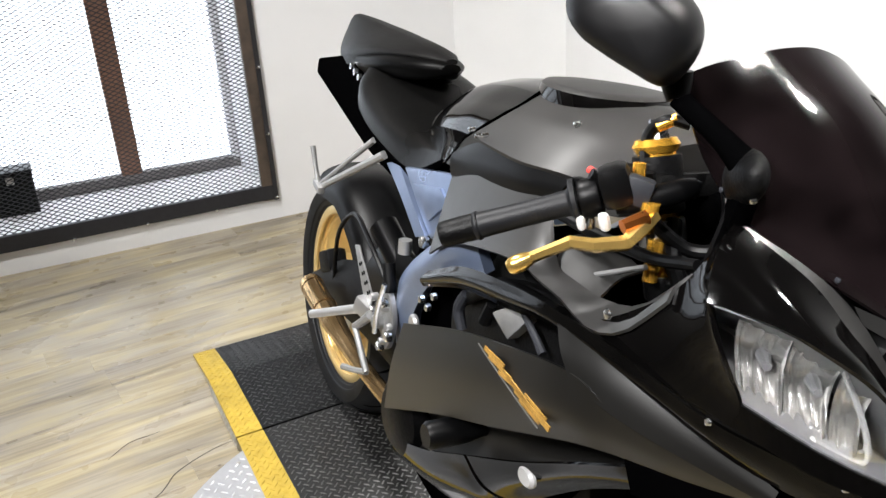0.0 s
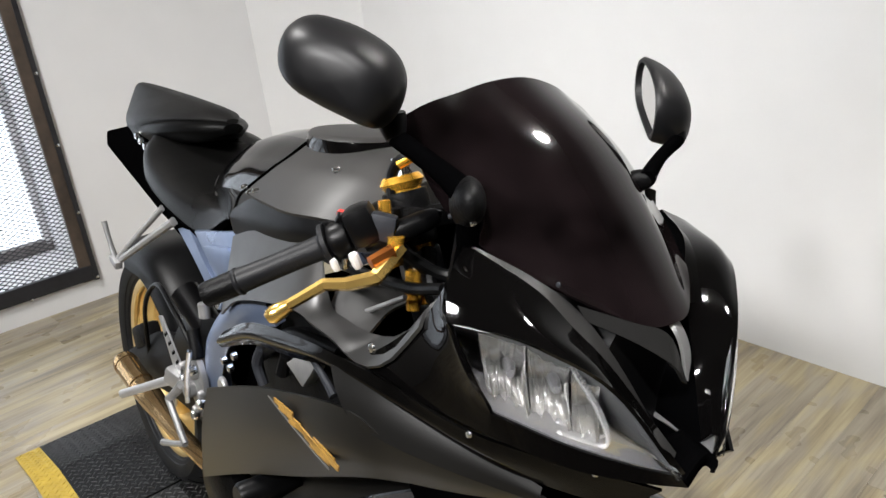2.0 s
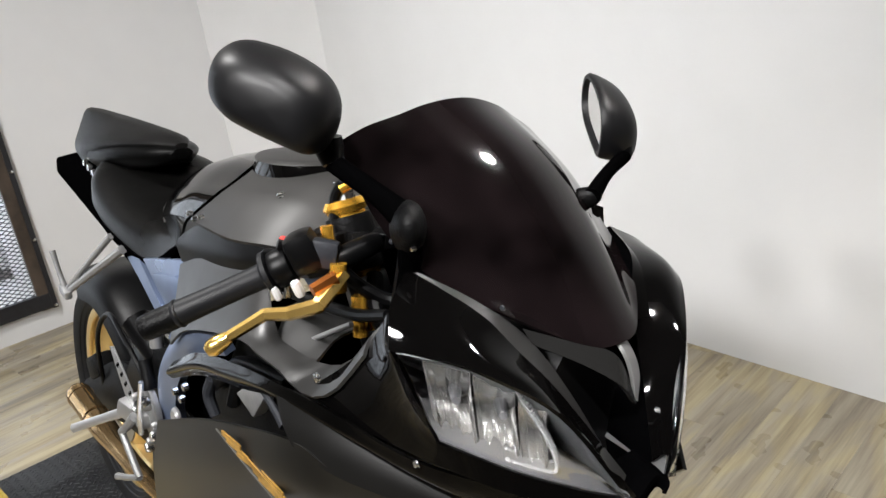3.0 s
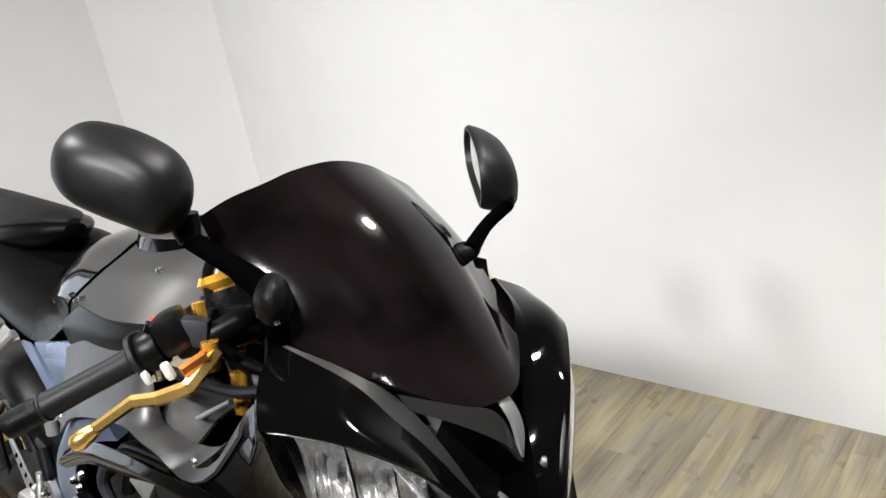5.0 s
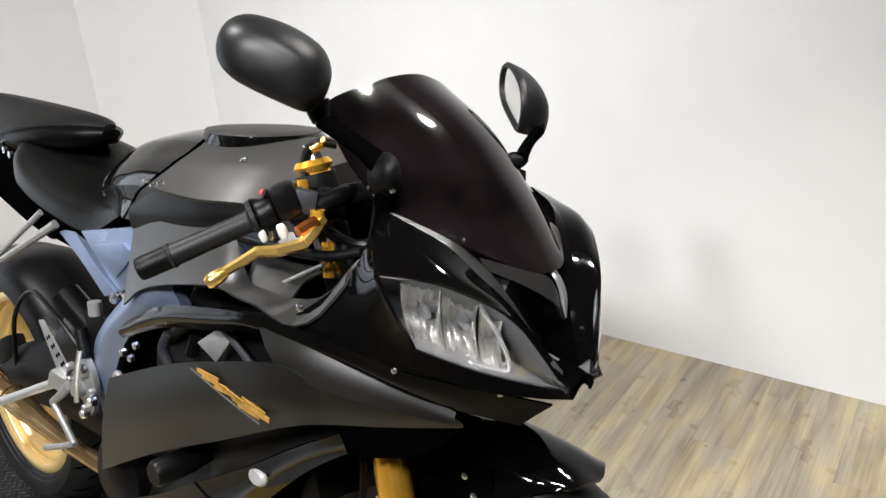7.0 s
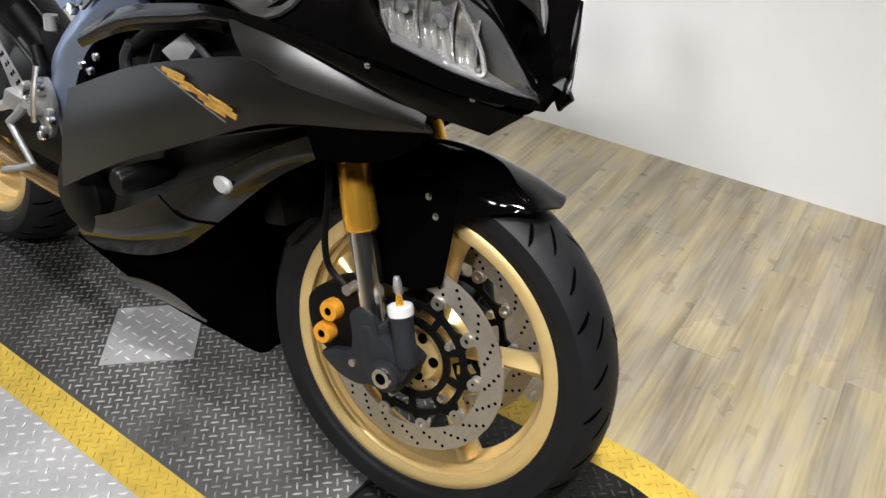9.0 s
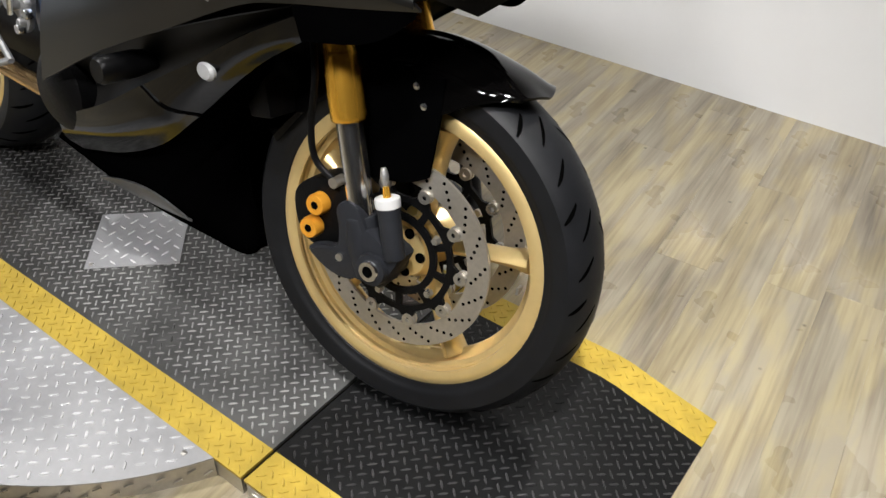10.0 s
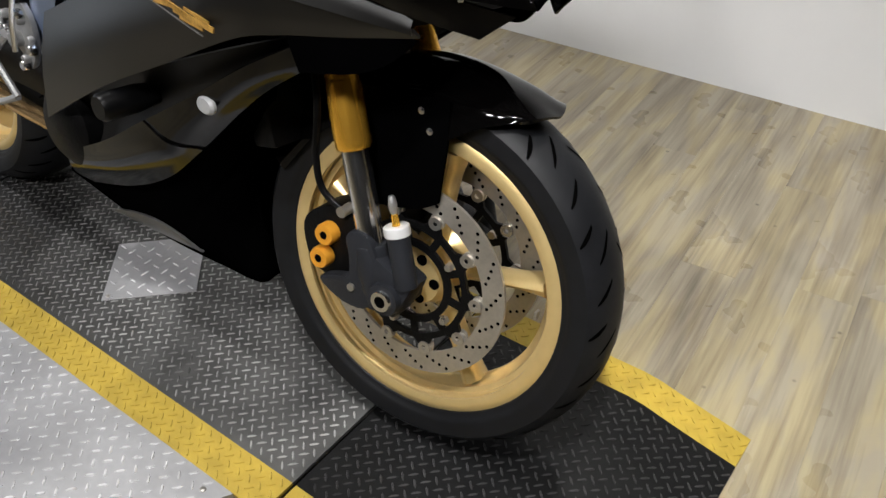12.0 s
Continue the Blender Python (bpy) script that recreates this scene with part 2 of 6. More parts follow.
    nt.links.new(noise_at((1, 0.26, 1), 13, 5, 0.5), wash.inputs["Value"])
    hue = nt.nodes.new("ShaderNodeMix")
    hue.data_type = "RGBA"
    hue.inputs[6].default_value, hue.inputs[7].default_value = (0.90, 0.91, 0.93, 1), (1.05, 1.02, 0.86, 1)
    nt.links.new(wash.outputs[0], hue.inputs[0])
    tint = nt.nodes.new("ShaderNodeVectorMath")
    tint.operation = "MULTIPLY"
    nt.links.new(ramp.outputs[0], tint.inputs[0])
    nt.links.new(hue.outputs[2], tint.inputs[1])
    tone = nt.nodes.new("ShaderNodeMapRange")
    tone.inputs["To Min"].default_value, tone.inputs["To Max"].default_value = 0.88, 1.10
    nt.links.new(oi.outputs["Random"], tone.inputs["Value"])
    vm = nt.nodes.new("ShaderNodeVectorMath")
    vm.operation = "SCALE"
    nt.links.new(tint.outputs[0], vm.inputs[0])
    nt.links.new(tone.outputs[0], vm.inputs["Scale"])
    # knots
    vo = nt.nodes.new("ShaderNodeTexVoronoi")
    vo.inputs["Scale"].default_value = 9.0
    nt.links.new(sh.outputs[0], vo.inputs["Vector"])
    kn = nt.nodes.new("ShaderNodeMapRange")
    kn.inputs["From Min"].default_value, kn.inputs["From Max"].default_value = 0.02, 0.055
    kn.inputs["To Min"].default_value, kn.inputs["To Max"].default_value = 0.45, 1.0
    nt.links.new(vo.outputs["Distance"], kn.inputs["Value"])
    v2 = nt.nodes.new("ShaderNodeVectorMath")
    v2.operation = "SCALE"
    nt.links.new(vm.outputs[0], v2.inputs[0])
    nt.links.new(kn.outputs[0], v2.inputs["Scale"])
    nt.links.new(v2.outputs[0], b.inputs["Base Color"])
    bp = nt.nodes.new("ShaderNodeBump")
    bp.inputs["Strength"].default_value, bp.inputs["Distance"].default_value = 0.15, 0.001
    nt.links.new(grain, bp.inputs["Height"])
    nt.links.new(bp.outputs[0], b.inputs["Normal"])
    return m


PLANK = plank_material()


def emitter(name, colour, strength):
    m = bpy.data.materials.new(name)
    m.use_nodes = True
    nt = m.node_tree
    nt.nodes.remove(nt.nodes["Principled BSDF"])
    e = nt.nodes.new("ShaderNodeEmission")
    e.inputs[0].default_value, e.inputs[1].default_value = (*colour, 1), strength
    nt.links.new(e.outputs[0], nt.nodes["Material Output"].inputs[0])
    return m


def clear(name, colour, rough=0.02, ior=1.45):
    m = bpy.data.materials.new(name)
    m.use_nodes = True
    b = m.node_tree.nodes["Principled BSDF"]
    b.inputs["Base Color"].default_value, b.inputs["Roughness"].default_value = (*colour, 1), rough
    b.inputs["Transmission Weight"].default_value, b.inputs["IOR"].default_value = 1.0, ior
    return m


DAYLIGHT = emitter("bright_daylight", (0.84, 0.91, 1.0), 3.6)
LAMPGLASS = clear("clear_headlight_lens", (0.97, 0.98, 1.0))
SMOKE = mat("dark_smoked_screen", (0.0046, 0.0031, 0.0034), 0.10, var=0.9, scale=14, spec=0.32, rough_var=0.07)
MIRROR = mat("mirror_glass", (0.9, 0.9, 0.9), 0.02, 1.0, var=0.0, rough_var=0.0)


# ---- mesh helpers ----
def link(name, bm, material, parent=None, label="", smooth=35, m=None):
    me = bpy.data.meshes.new(name)
    bmesh.ops.recalc_face_normals(bm, faces=bm.faces)
    bm.to_mesh(me)
    bm.free()
    me.materials.append(material)
    if smooth:
        me.shade_smooth()
        me.set_sharp_from_angle(angle=radians(smooth))
    ob = new(name, me)
    ob.parent = parent
    if m is not None:
        ob.matrix_local = m
    if label:
        ob["label"] = label
    return ob


def part(name, bm, material, parent, label="", smooth=35, m=None):
    return link(name, bm, material, parent, label, smooth, m)


def again(ob, m, parent=None):
    """Another piece on the same mesh."""
    o = new(ob.name.split(".")[0], ob.data)
    o.parent = parent or ob.parent
    o.matrix_local = m
    return o


def crv(pts, n):
    """n points on a smooth curve through pts."""
    p = np.array(pts, float)
    if len(p) == 2:
        return np.array([p[0] + (p[1] - p[0]) * i / (n - 1) for i in range(n)])
    p = np.vstack([2 * p[0] - p[1], p, 2 * p[-1] - p[-2]])
    k = len(p) - 3
    out = []
    for i in range(n):
        s = i / (n - 1) * k
        j = min(int(s), k - 1)
        t = s - j
        a, b, c, d = p[j:j + 4]
        out.append(0.5 * (2 * b + (c - a) * t + (2 * a - 5 * b + 4 * c - d) * t * t + (3 * b - a - 3 * c + d) * t ** 3))
    return np.array(out)


def add_grid(bm, g, closed=False):
    vs = [[bm.verts.new(p) for p in row] for row in g]
    n, k = len(vs), len(vs[0])
    for i in range(n - 1):
        for j in range(k if closed else k - 1):
            q = [vs[i][j], vs[i][(j + 1) % k], vs[i + 1][(j + 1) % k], vs[i + 1][j]]
            q = [v for a, v in enumerate(q) if v not in q[:a]]
            bm.faces.new(q)
    return vs


def sheet(rails, nu=20, nv=10, thick=0.004, side=-1, core=(-0.45, 0.0, 0.62), bm=None):
    """A curved panel through rails of (x, half width, z); side -1 is the right of the machine."""
    bm = bm or bmesh.new()
    r = np.array([crv(q, nu) for q in rails])
    g = np.array([crv(r[:, i], nv) for i in range(nu)])
    g[:, :, 1] *= side
    du, dv = np.gradient(g, axis=0), np.gradient(g, axis=1)
    n = np.cross(du, dv)
    n /= np.linalg.norm(n, axis=2, keepdims=True) + 1e-9
    if ((g - np.array(core)) * n).sum() < 0:
        n = -n
    back = g - thick * n
    a, b = add_grid(bm, g), add_grid(bm, back)
    edge = lambda v: [v[i][0] for i in range(nu)] + [v[-1][j] for j in range(1, nv)] + [v[i][-1] for i in range(nu - 2, -1, -1)] + [v[0][j] for j in range(nv - 2, 0, -1)]
    ea, eb = edge(a), edge(b)
    for i in range(len(ea)):
        j = (i + 1) % len(ea)
        bm.faces.new((ea[i], ea[j], eb[j], eb[i]))
    return bm


def loft(sections, nx=28, nh=10, bm=None, rows=None):
    """A body, alike on both sides, through half sections of (x, half width, z) from the crown down."""
    bm = bm or bmesh.new()
    half = np.array([crv(s, nh) for s in sections])
    g = np.array([crv(half[:, j], nx) for j in range(nh)]).transpose(1, 0, 2)
    g = g[rows[0]:rows[1]] if rows else g
    rows = []
    for s in g:
        left = [tuple(p) for p in s[1:]]
        right = [(x, -y, z) for x, y, z in s[1:]]
        rows.append([(s[0][0], 0, s[0][2])] + left + right[::-1])
    vs = add_grid(bm, rows, closed=True)
    bm.faces.new(vs[0])
    bm.faces.new(vs[-1])
    return bm


def tube(pts, radius, n=12, steps=24, bm=None, caps=True):
    """A rod along a smooth curve; radius may be a list of radii along it."""
    bm = bm or bmesh.new()
    c = crv(pts, steps)
    rad = crv([(r, 0, 0) for r in radius], steps)[:, 0] if isinstance(radius, (list, tuple)) else [radius] * steps
    d = np.gradient(c, axis=0)
    up = np.array([0.0, 0.0, 1.0]) if abs(d[0][2]) < 0.8 * np.linalg.norm(d[0]) else np.array([1.0, 0, 0])
    rows = []
    for p, t, r in zip(c, d, rad):
        t = t / np.linalg.norm(t)
        a = np.cross(t, up)
        a /= np.linalg.norm(a)
        b = np.cross(a, t)
        up = b
        rows.append([p + r * (math.cos(q) * a + math.sin(q) * b) for q in np.arange(n) * 2 * math.pi / n])
    vs = add_grid(bm, rows, closed=True)
    if caps:
        bm.faces.new(vs[0])
        bm.faces.new(vs[-1])
    return bm


def rod(a, b, r, n=12, r2=None, bm=None):
    return tube([a, b], [r, r if r2 is None else r2] if r2 is not None else r, n, 2, bm)


def lathe(profile, n=48, bm=None, closed=False, m=None):
    """A turned body about the y axis from (radius, y)."""
    bm = bm or bmesh.new()
    rows = [[(r * math.cos(a), y, r * math.sin(a)) for a in np.arange(n) * 2 * math.pi / n] for r, y in profile]
    if closed:
        rows.append(rows[0])
    if m is not None:
        rows = [[m @ Vector(p) for p in row] for row in rows]
    vs = add_grid(bm, rows, closed=True)
    if closed:
        bmesh.ops.remove_doubles(bm, verts=bm.verts, dist=1e-6)
    else:
        for v, (r, _) in ((vs[0], profile[0]), (vs[-1], profile[-1])):
            bm.faces.new(v)
    return bm


def box(sx, sy, sz, m=None, bevel=0.0, bm=None):
    t = bmesh.new()
    bmesh.ops.create_cube(t, size=1, matrix=Matrix.Diagonal((sx, sy, sz, 1)))
    if bevel:
        bmesh.ops.bevel(t, geom=t.edges, offset=bevel, segments=2, affect="EDGES", profile=0.6)
    if m is not None:
        bmesh.ops.transform(t, matrix=m, verts=t.verts)
    if bm is None:
        return t
    me = bpy.data.meshes.new("tmp")
    t.to_mesh(me)
    t.free()
    bm.from_mesh(me)
    bpy.data.meshes.remove(me)
    return bm


def prism(outline, depth, m=None, bevel=0.0, bm=None):
    """A plate with an outline in its x, z plane and a depth along y."""
    t = bmesh.new()
    f = t.faces.new([t.verts.new((x, -depth / 2, z)) for x, z in outline])
    e = bmesh.ops.extrude_face_region(t, geom=[f])
    bmesh.ops.translate(t, vec=(0, depth, 0), verts=[v for v in e["geom"] if isinstance(v, bmesh.types.BMVert)])
    if bevel:
        bmesh.ops.bevel(t, geom=t.edges, offset=bevel, segments=2, affect="EDGES", profile=0.6)
    if m is not None:
        bmesh.ops.transform(t, matrix=m, verts=t.verts)
    if bm is None:
        return t
    me = bpy.data.meshes.new("tmp")
    t.to_mesh(me)
    t.free()
    bm.from_mesh(me)
    bpy.data.meshes.remove(me)
    return bm


def smooth_loop(pts, n=40):
    """A closed smooth outline through (a, b) points."""
    p = np.array(list(pts) + [pts[0], pts[1], pts[2]], float)
    k = len(pts)
    out = []
    for i in range(n):
        s = i / n * k
        j = int(s)
        t = s - j
        a, b, c, d = p[(j - 1) % k], p[j % k], p[(j + 1) % k], p[(j + 2) % k]
        out.append(tuple(0.5 * (2 * b + (c - a) * t + (2 * a - 5 * b + 4 * c - d) * t * t + (3 * b - a - 3 * c + d) * t ** 3)))
    return out


def along(a, b):
    """A pose at a whose y axis points at b."""
    d = (Vector(b) - Vector(a)).normalized()
    return Matrix.Translation(a) @ d.to_track_quat("Y", "Z").to_matrix().to_4x4()


# ---- the room ----
def setting(name, bm, material, label, smooth=0):
    ob = link(name, bm, material, smooth=smooth, m=ROOM)
    return tagged(ob, label, name.split("_")[0], kind="structure")


XB, YA, TOP = -3.0, 1.52, 3.0
WY0, WY1, WZ0, WZ1 = -1.77, 0.175, 0.163, 2.05
bm = box(8.0, 0.2, TOP, pose(1.4, YA + 0.1, TOP / 2))
setting("wall_north", bm, WALL, "smooth white painted showroom wall beside the motorcycle")
bm = box(0.2, 6.85, TOP, pose(XB - 0.1, WY0 - 3.425, TOP / 2))
box(0.2, 1.02, TOP, pose(XB - 0.1, WY1 + 0.51, TOP / 2), bm=bm)
box(0.2, WY1 - WY0, WZ0, pose(XB - 0.1, (WY0 + WY1) / 2, WZ0 / 2), bm=bm)
box(0.2, WY1 - WY0, TOP - WZ1, pose(XB - 0.1, (WY0 + WY1) / 2, (TOP + WZ1) / 2), bm=bm)
setting("wall_west", bm, WALL, "white painted wall with a low barred window")
bm = prism([(-3.0, 1.17), (-2.6, 1.52), (-2.6, 1.72), (-3.2, 1.72), (-3.2, 1.17)], TOP, pose(0, 0, TOP / 2, -90))
setting("wall_corner", bm, WALL, "white painted slanting wall across the room's corner")
# unseen sides of the room, added to close it and darken reflections
setting("wall_east", box(0.2, 10.4, TOP, pose(5.4, -3.4, TOP / 2)), DARKWALL, "unseen dark wall, added to close the room")
setting("wall_south", box(8.6, 0.2, TOP, pose(1.1, -8.5, TOP / 2)), DARKWALL, "unseen dark wall, added to close the room")
setting("ceiling", box(8.8, 10.4, 0.1, pose(1.1, -3.5, TOP + 0.05)), CEIL, "unseen dark ceiling, added to close the room")
floor = setting("floor", box(8.8, 10.4, 0.1, pose(1.1, -3.5, -0.0525)), JOINT, "greyish brown oak-look vinyl plank floor")


def window():
    """A deep window recess with bright panes, a dark timber surround and an expanded steel screen."""
    w = new("window_1")
    w.matrix_world = ROOM
    tagged(w, "deep bright window behind a black expanded-metal security screen", "window", kind="structure")
    yc, zc, d = (WY0 + WY1) / 2, (WZ0 + WZ1) / 2, 0.42
    bm = box(d - 0.2, 0.03, WZ1 - WZ0 + 0.06, pose(XB - 0.2 - (d - 0.2) / 2, WY1 + 0.015, zc))
    box(d - 0.2, 0.03, WZ1 - WZ0 + 0.06, pose(XB - 0.2 - (d - 0.2) / 2, WY0 - 0.015, zc), bm=bm)
    box(d - 0.2, WY1 - WY0, 0.03, pose(XB - 0.2 - (d - 0.2) / 2, yc, WZ1 + 0.015), bm=bm)
    part("reveal", bm, REVEAL, w, "white plastered reveal", 0)
    part("window_sill", box(d - 0.2, WY1 - WY0, 0.03, pose(XB - 0.2 - (d - 0.2) / 2, yc, WZ0 - 0.015), 0.004), REVEAL, w, "white sill", 0)
    # pane frame
    x = XB - d + 0.02
    part("bottom_rail", box(0.05, WY1 - WY0, 0.05, pose(x, yc, WZ0 + 0.026), 0.004), SILLDUST, w, "weathered grey rail", 0)
    part("side_stile", box(0.05, 0.035, WZ1 - WZ0 - 0.06, pose(x, WY1 - 0.018, zc), 0.004), REVEAL, w, "", 0)
    part("mullion", box(0.06, 0.09, WZ1 - WZ0 - 0.06, pose(x + 0.004, -0.32, zc + 0.02), 0.006), MULLION, w, "reddish brown wooden mullion", 0)
    part("mullion", box(0.06, 0.09, WZ1 - WZ0 - 0.06, pose(x + 0.004, -1.02, zc + 0.02), 0.006), MULLION, w, "reddish brown wooden mullion", 0)
    part("top_rail", box(0.05, WY1 - WY0, 0.08, pose(x, yc, WZ1 - 0.04), 0.004), MULLION, w, "", 0)
    part("pane", box(0.006, WY1 - WY0 + 0.1, WZ1 - WZ0 + 0.1, pose(x - 0.04, yc, zc)), DAYLIGHT, w, "overexposed daylight pane", 0)
    # timber surround on the wall
    fw = 0.066
    x = XB + 0.012
    side = part("surround", box(0.024, fw, WZ1 - WZ0 + 2 * fw, pose(x, WY1 + fw / 2 - 0.004, zc), 0.004), WOODDARK, w, "rough dark timber surround", 0)
    part("surround", box(0.024, fw, WZ1 - WZ0 + 2 * fw, pose(x, WY0 - fw / 2 + 0.004, zc), 0.004), WOODDARK, w, "rough dark timber surround", 0)
    part("surround", box(0.026, WY1 - WY0 + 2 * fw - 0.01, fw, pose(x, yc, WZ0 - fw / 2 + 0.004), 0.004), MESHSTEEL, w, "black painted lower surround", 0)
    part("surround", box(0.026, WY1 - WY0 + 2 * fw - 0.01, fw, pose(x, yc, WZ1 + fw / 2 - 0.004), 0.004), WOODDARK, w, "rough dark timber surround", 0)
    part("edge_angle", box(0.006, 0.02, WZ1 - WZ0 + 2 * fw, pose(x + 0.016, WY1 + fw - 0.014, zc), 0.001), MESHSTEEL, w, "black steel angle", 0)
    bolt = part("bolt", lathe([(0.001, -0.004), (0.005, -0.003), (0.0075, 0.0), (0.0075, 0.004)], 10), CHROME, w, "bright screw head", m=pose(x + 0.022, WY1 + 0.053, 0.11, 0, 0, 90))
    for z in (0.40, 0.687, 0.975, 1.26, 1.55, 1.84):
        again(bolt, pose(x + 0.022, WY1 + 0.053, z, 0, 0, 90))
    for y in (-0.04, -0.33, -0.618, -0.905, -1.19, -1.48):
        again(bolt, pose(x + 0.016, y, WZ0 - 0.06, 0, 0, 90))
    # expanded steel: two families of slanting strands
    vs, fs = [], []
    a, b, step, t = WY1 - WY0 + 0.02, WZ1 - WZ0 + 0.02, 0.034, 0.0021
    slope = 0.52
    for sgn in (1, -1):
        k0 = -b / slope if sgn > 0 else 0
        n = int((a + b / slope) / step)
        for i in range(n):
            c = k0 + i * step
            # strand: y = c + sgn * z / slope, kept inside the opening
            pts = []
            for z in (0, b):
                pts.append((c + sgn * z / slope, z))
            (y0, z0), (y1, z1) = pts
            u0, u1 = 0.0, 1.0
            for lim, s in ((0, 1), (a, -1)):
                f0, f1 = s * (y0 - lim), s * (y1 - lim)
                if f0 < 0 and f1 < 0:
                    u1 = -1
                elif f0 < 0:
                    u0 = max(u0, f0 / (f0 - f1))
                elif f1 < 0:
                    u1 = min(u1, f0 / (f0 - f1))
            if u1 <= u0:
                continue
            p0 = (y0 + (y1 - y0) * u0, z0 + (z1 - z0) * u0)
            p1 = (y0 + (y1 - y0) * u1, z0 + (z1 - z0) * u1)
            base = len(vs)
            xo = XB + 0.001 + sgn * 0.0012
            for y, z in (p0, p1):
                for dx, dz in ((-0.0015, 0), (0, t), (0.0015, 0), (0, -t)):
                    vs.append((xo + dx, WY0 - 0.01 + y, WZ0 - 0.01 + z + dz))
            for q in range(4):
                fs.append((base + q, base + (q + 1) % 4, base + 4 + (q + 1) % 4, base + 4 + q))
    me = bpy.data.meshes.new("screen_mesh")
    me.from_pydata(vs, [], fs)
    me.materials.append(MESHSTEEL)
    ob = new("screen_mesh", me)
    ob.parent = w
    tagged(ob, "black expanded-steel diamond mesh", kind="stuff")


window()

# small black box on the window sill
sill_box = new("storage_box")
sill_box.matrix_world = ROOM @ pose(-3.30, -0.825, 0.15)
tagged(sill_box, "small black box standing on the white window sill", "box")
part("box_body", box(0.12, 0.21, 0.17, pose(0, 0, 0.085), 0.004), PLASTIC, sill_box, "", 30)
part("box_lid", box(0.128, 0.218, 0.03, pose(0, 0, 0.1855), 0.004), PLASTIC, sill_box, "", 30)
part("box_catch", box(0.006, 0.03, 0.03, pose(0.066, 0.02, 0.165), 0.002), STEEL, sill_box, "small steel catch", 30)


# ---- the turntable platform ----
DX, DY, DH = -0.74, -0.015, 0.05
Y0, Y1 = -0.329, 0.280
XF, XR, SF, SR = 0.437, -1.945, -0.106, -1.367
# the turntable stands turned a little in the room
DECK = ROOM @ Matrix.Translation((-0.5, 0, 0)) @ pose(0, 0, 0, 0, 0, 1.0) @ Matrix.Translation((0.5, 0, 0))


def lug(bm, x, y, z, ang, m=None, ln=0.0092, wd=0.0017, h=0.0017):
    c, s = math.cos(ang), math.sin(ang)
    q = [(-ln, 0, 0), (-ln * 0.55, -wd, 0), (ln * 0.55, -wd, 0), (ln, 0, 0), (ln * 0.55, wd, 0), (-ln * 0.55, wd, 0)]
    lo = [bm.verts.new((x + a * c - b * s, y + a * s + b * c, z(x + a * c - b * s) if callable(z) else z)) for a, b, _ in q]
    hi = [bm.verts.new((x + 0.72 * (a * c - b * s), y + 0.72 * (a * s + b * c), (z(x) if callable(z) else z) + h)) for a, b, _ in q]
    bm.faces.new(hi)
    for i in range(6):
        j = (i + 1) % 6
        bm.faces.new((lo[i], lo[j], hi[j], hi[i]))


def lugs(bm, x0, x1, y0, y1, z, inside=lambda x, y: True, pitch=0.0174, **kw):
    """Short raised bars, each pointing at the middle of its neighbours across it."""
    k = math.sqrt(0.5) * pitch
    n = int((x1 - x0 + y1 - y0) / pitch) + 4
    cx, cy = round((x0 + x1) / 2 / k) * k, round((y0 + y1) / 2 / k) * k
    for i in range(-n, n):
        for j in range(-n, n):
            x, y = cx + (i - j) * k, cy + (i + j) * k
            if x0 + 0.006 < x < x1 - 0.006 and y0 + 0.006 < y < y1 - 0.006 and inside(x, y):
                lug(bm, x, y, z, radians(45 if (i + j) % 2 else -45), **kw)
    return bm


def strip(x0, x1, y0, y1, profile, t=0.006, n=16):
    """A mat lying on the platform's line, with raised lugs."""
    bm = bmesh.new()
    xs = [x0 + (x1 - x0) * i / n for i in range(n + 1)]
    rows = [[(x, y0, profile(x) - t), (x, y0, profile(x)), (x, y1, profile(x)), (x, y1, profile(x) - t)] for x in xs]
    vs = add_grid(bm, rows, closed=True)
    bm.faces.new(vs[0])
    bm.faces.new(vs[-1])
    return bm


def mat_part(name, p, material, lug_material, label, *a):
    ob = part(name, strip(*a), material, p, label, 0)
    tagged(part("mat_relief" if lug_material in (LUGWORNLIT, LUGLIT) else "edge_relief", lugs(bmesh.new(), *a), lug_material, ob, "", 0), kind="stuff")
    return ob


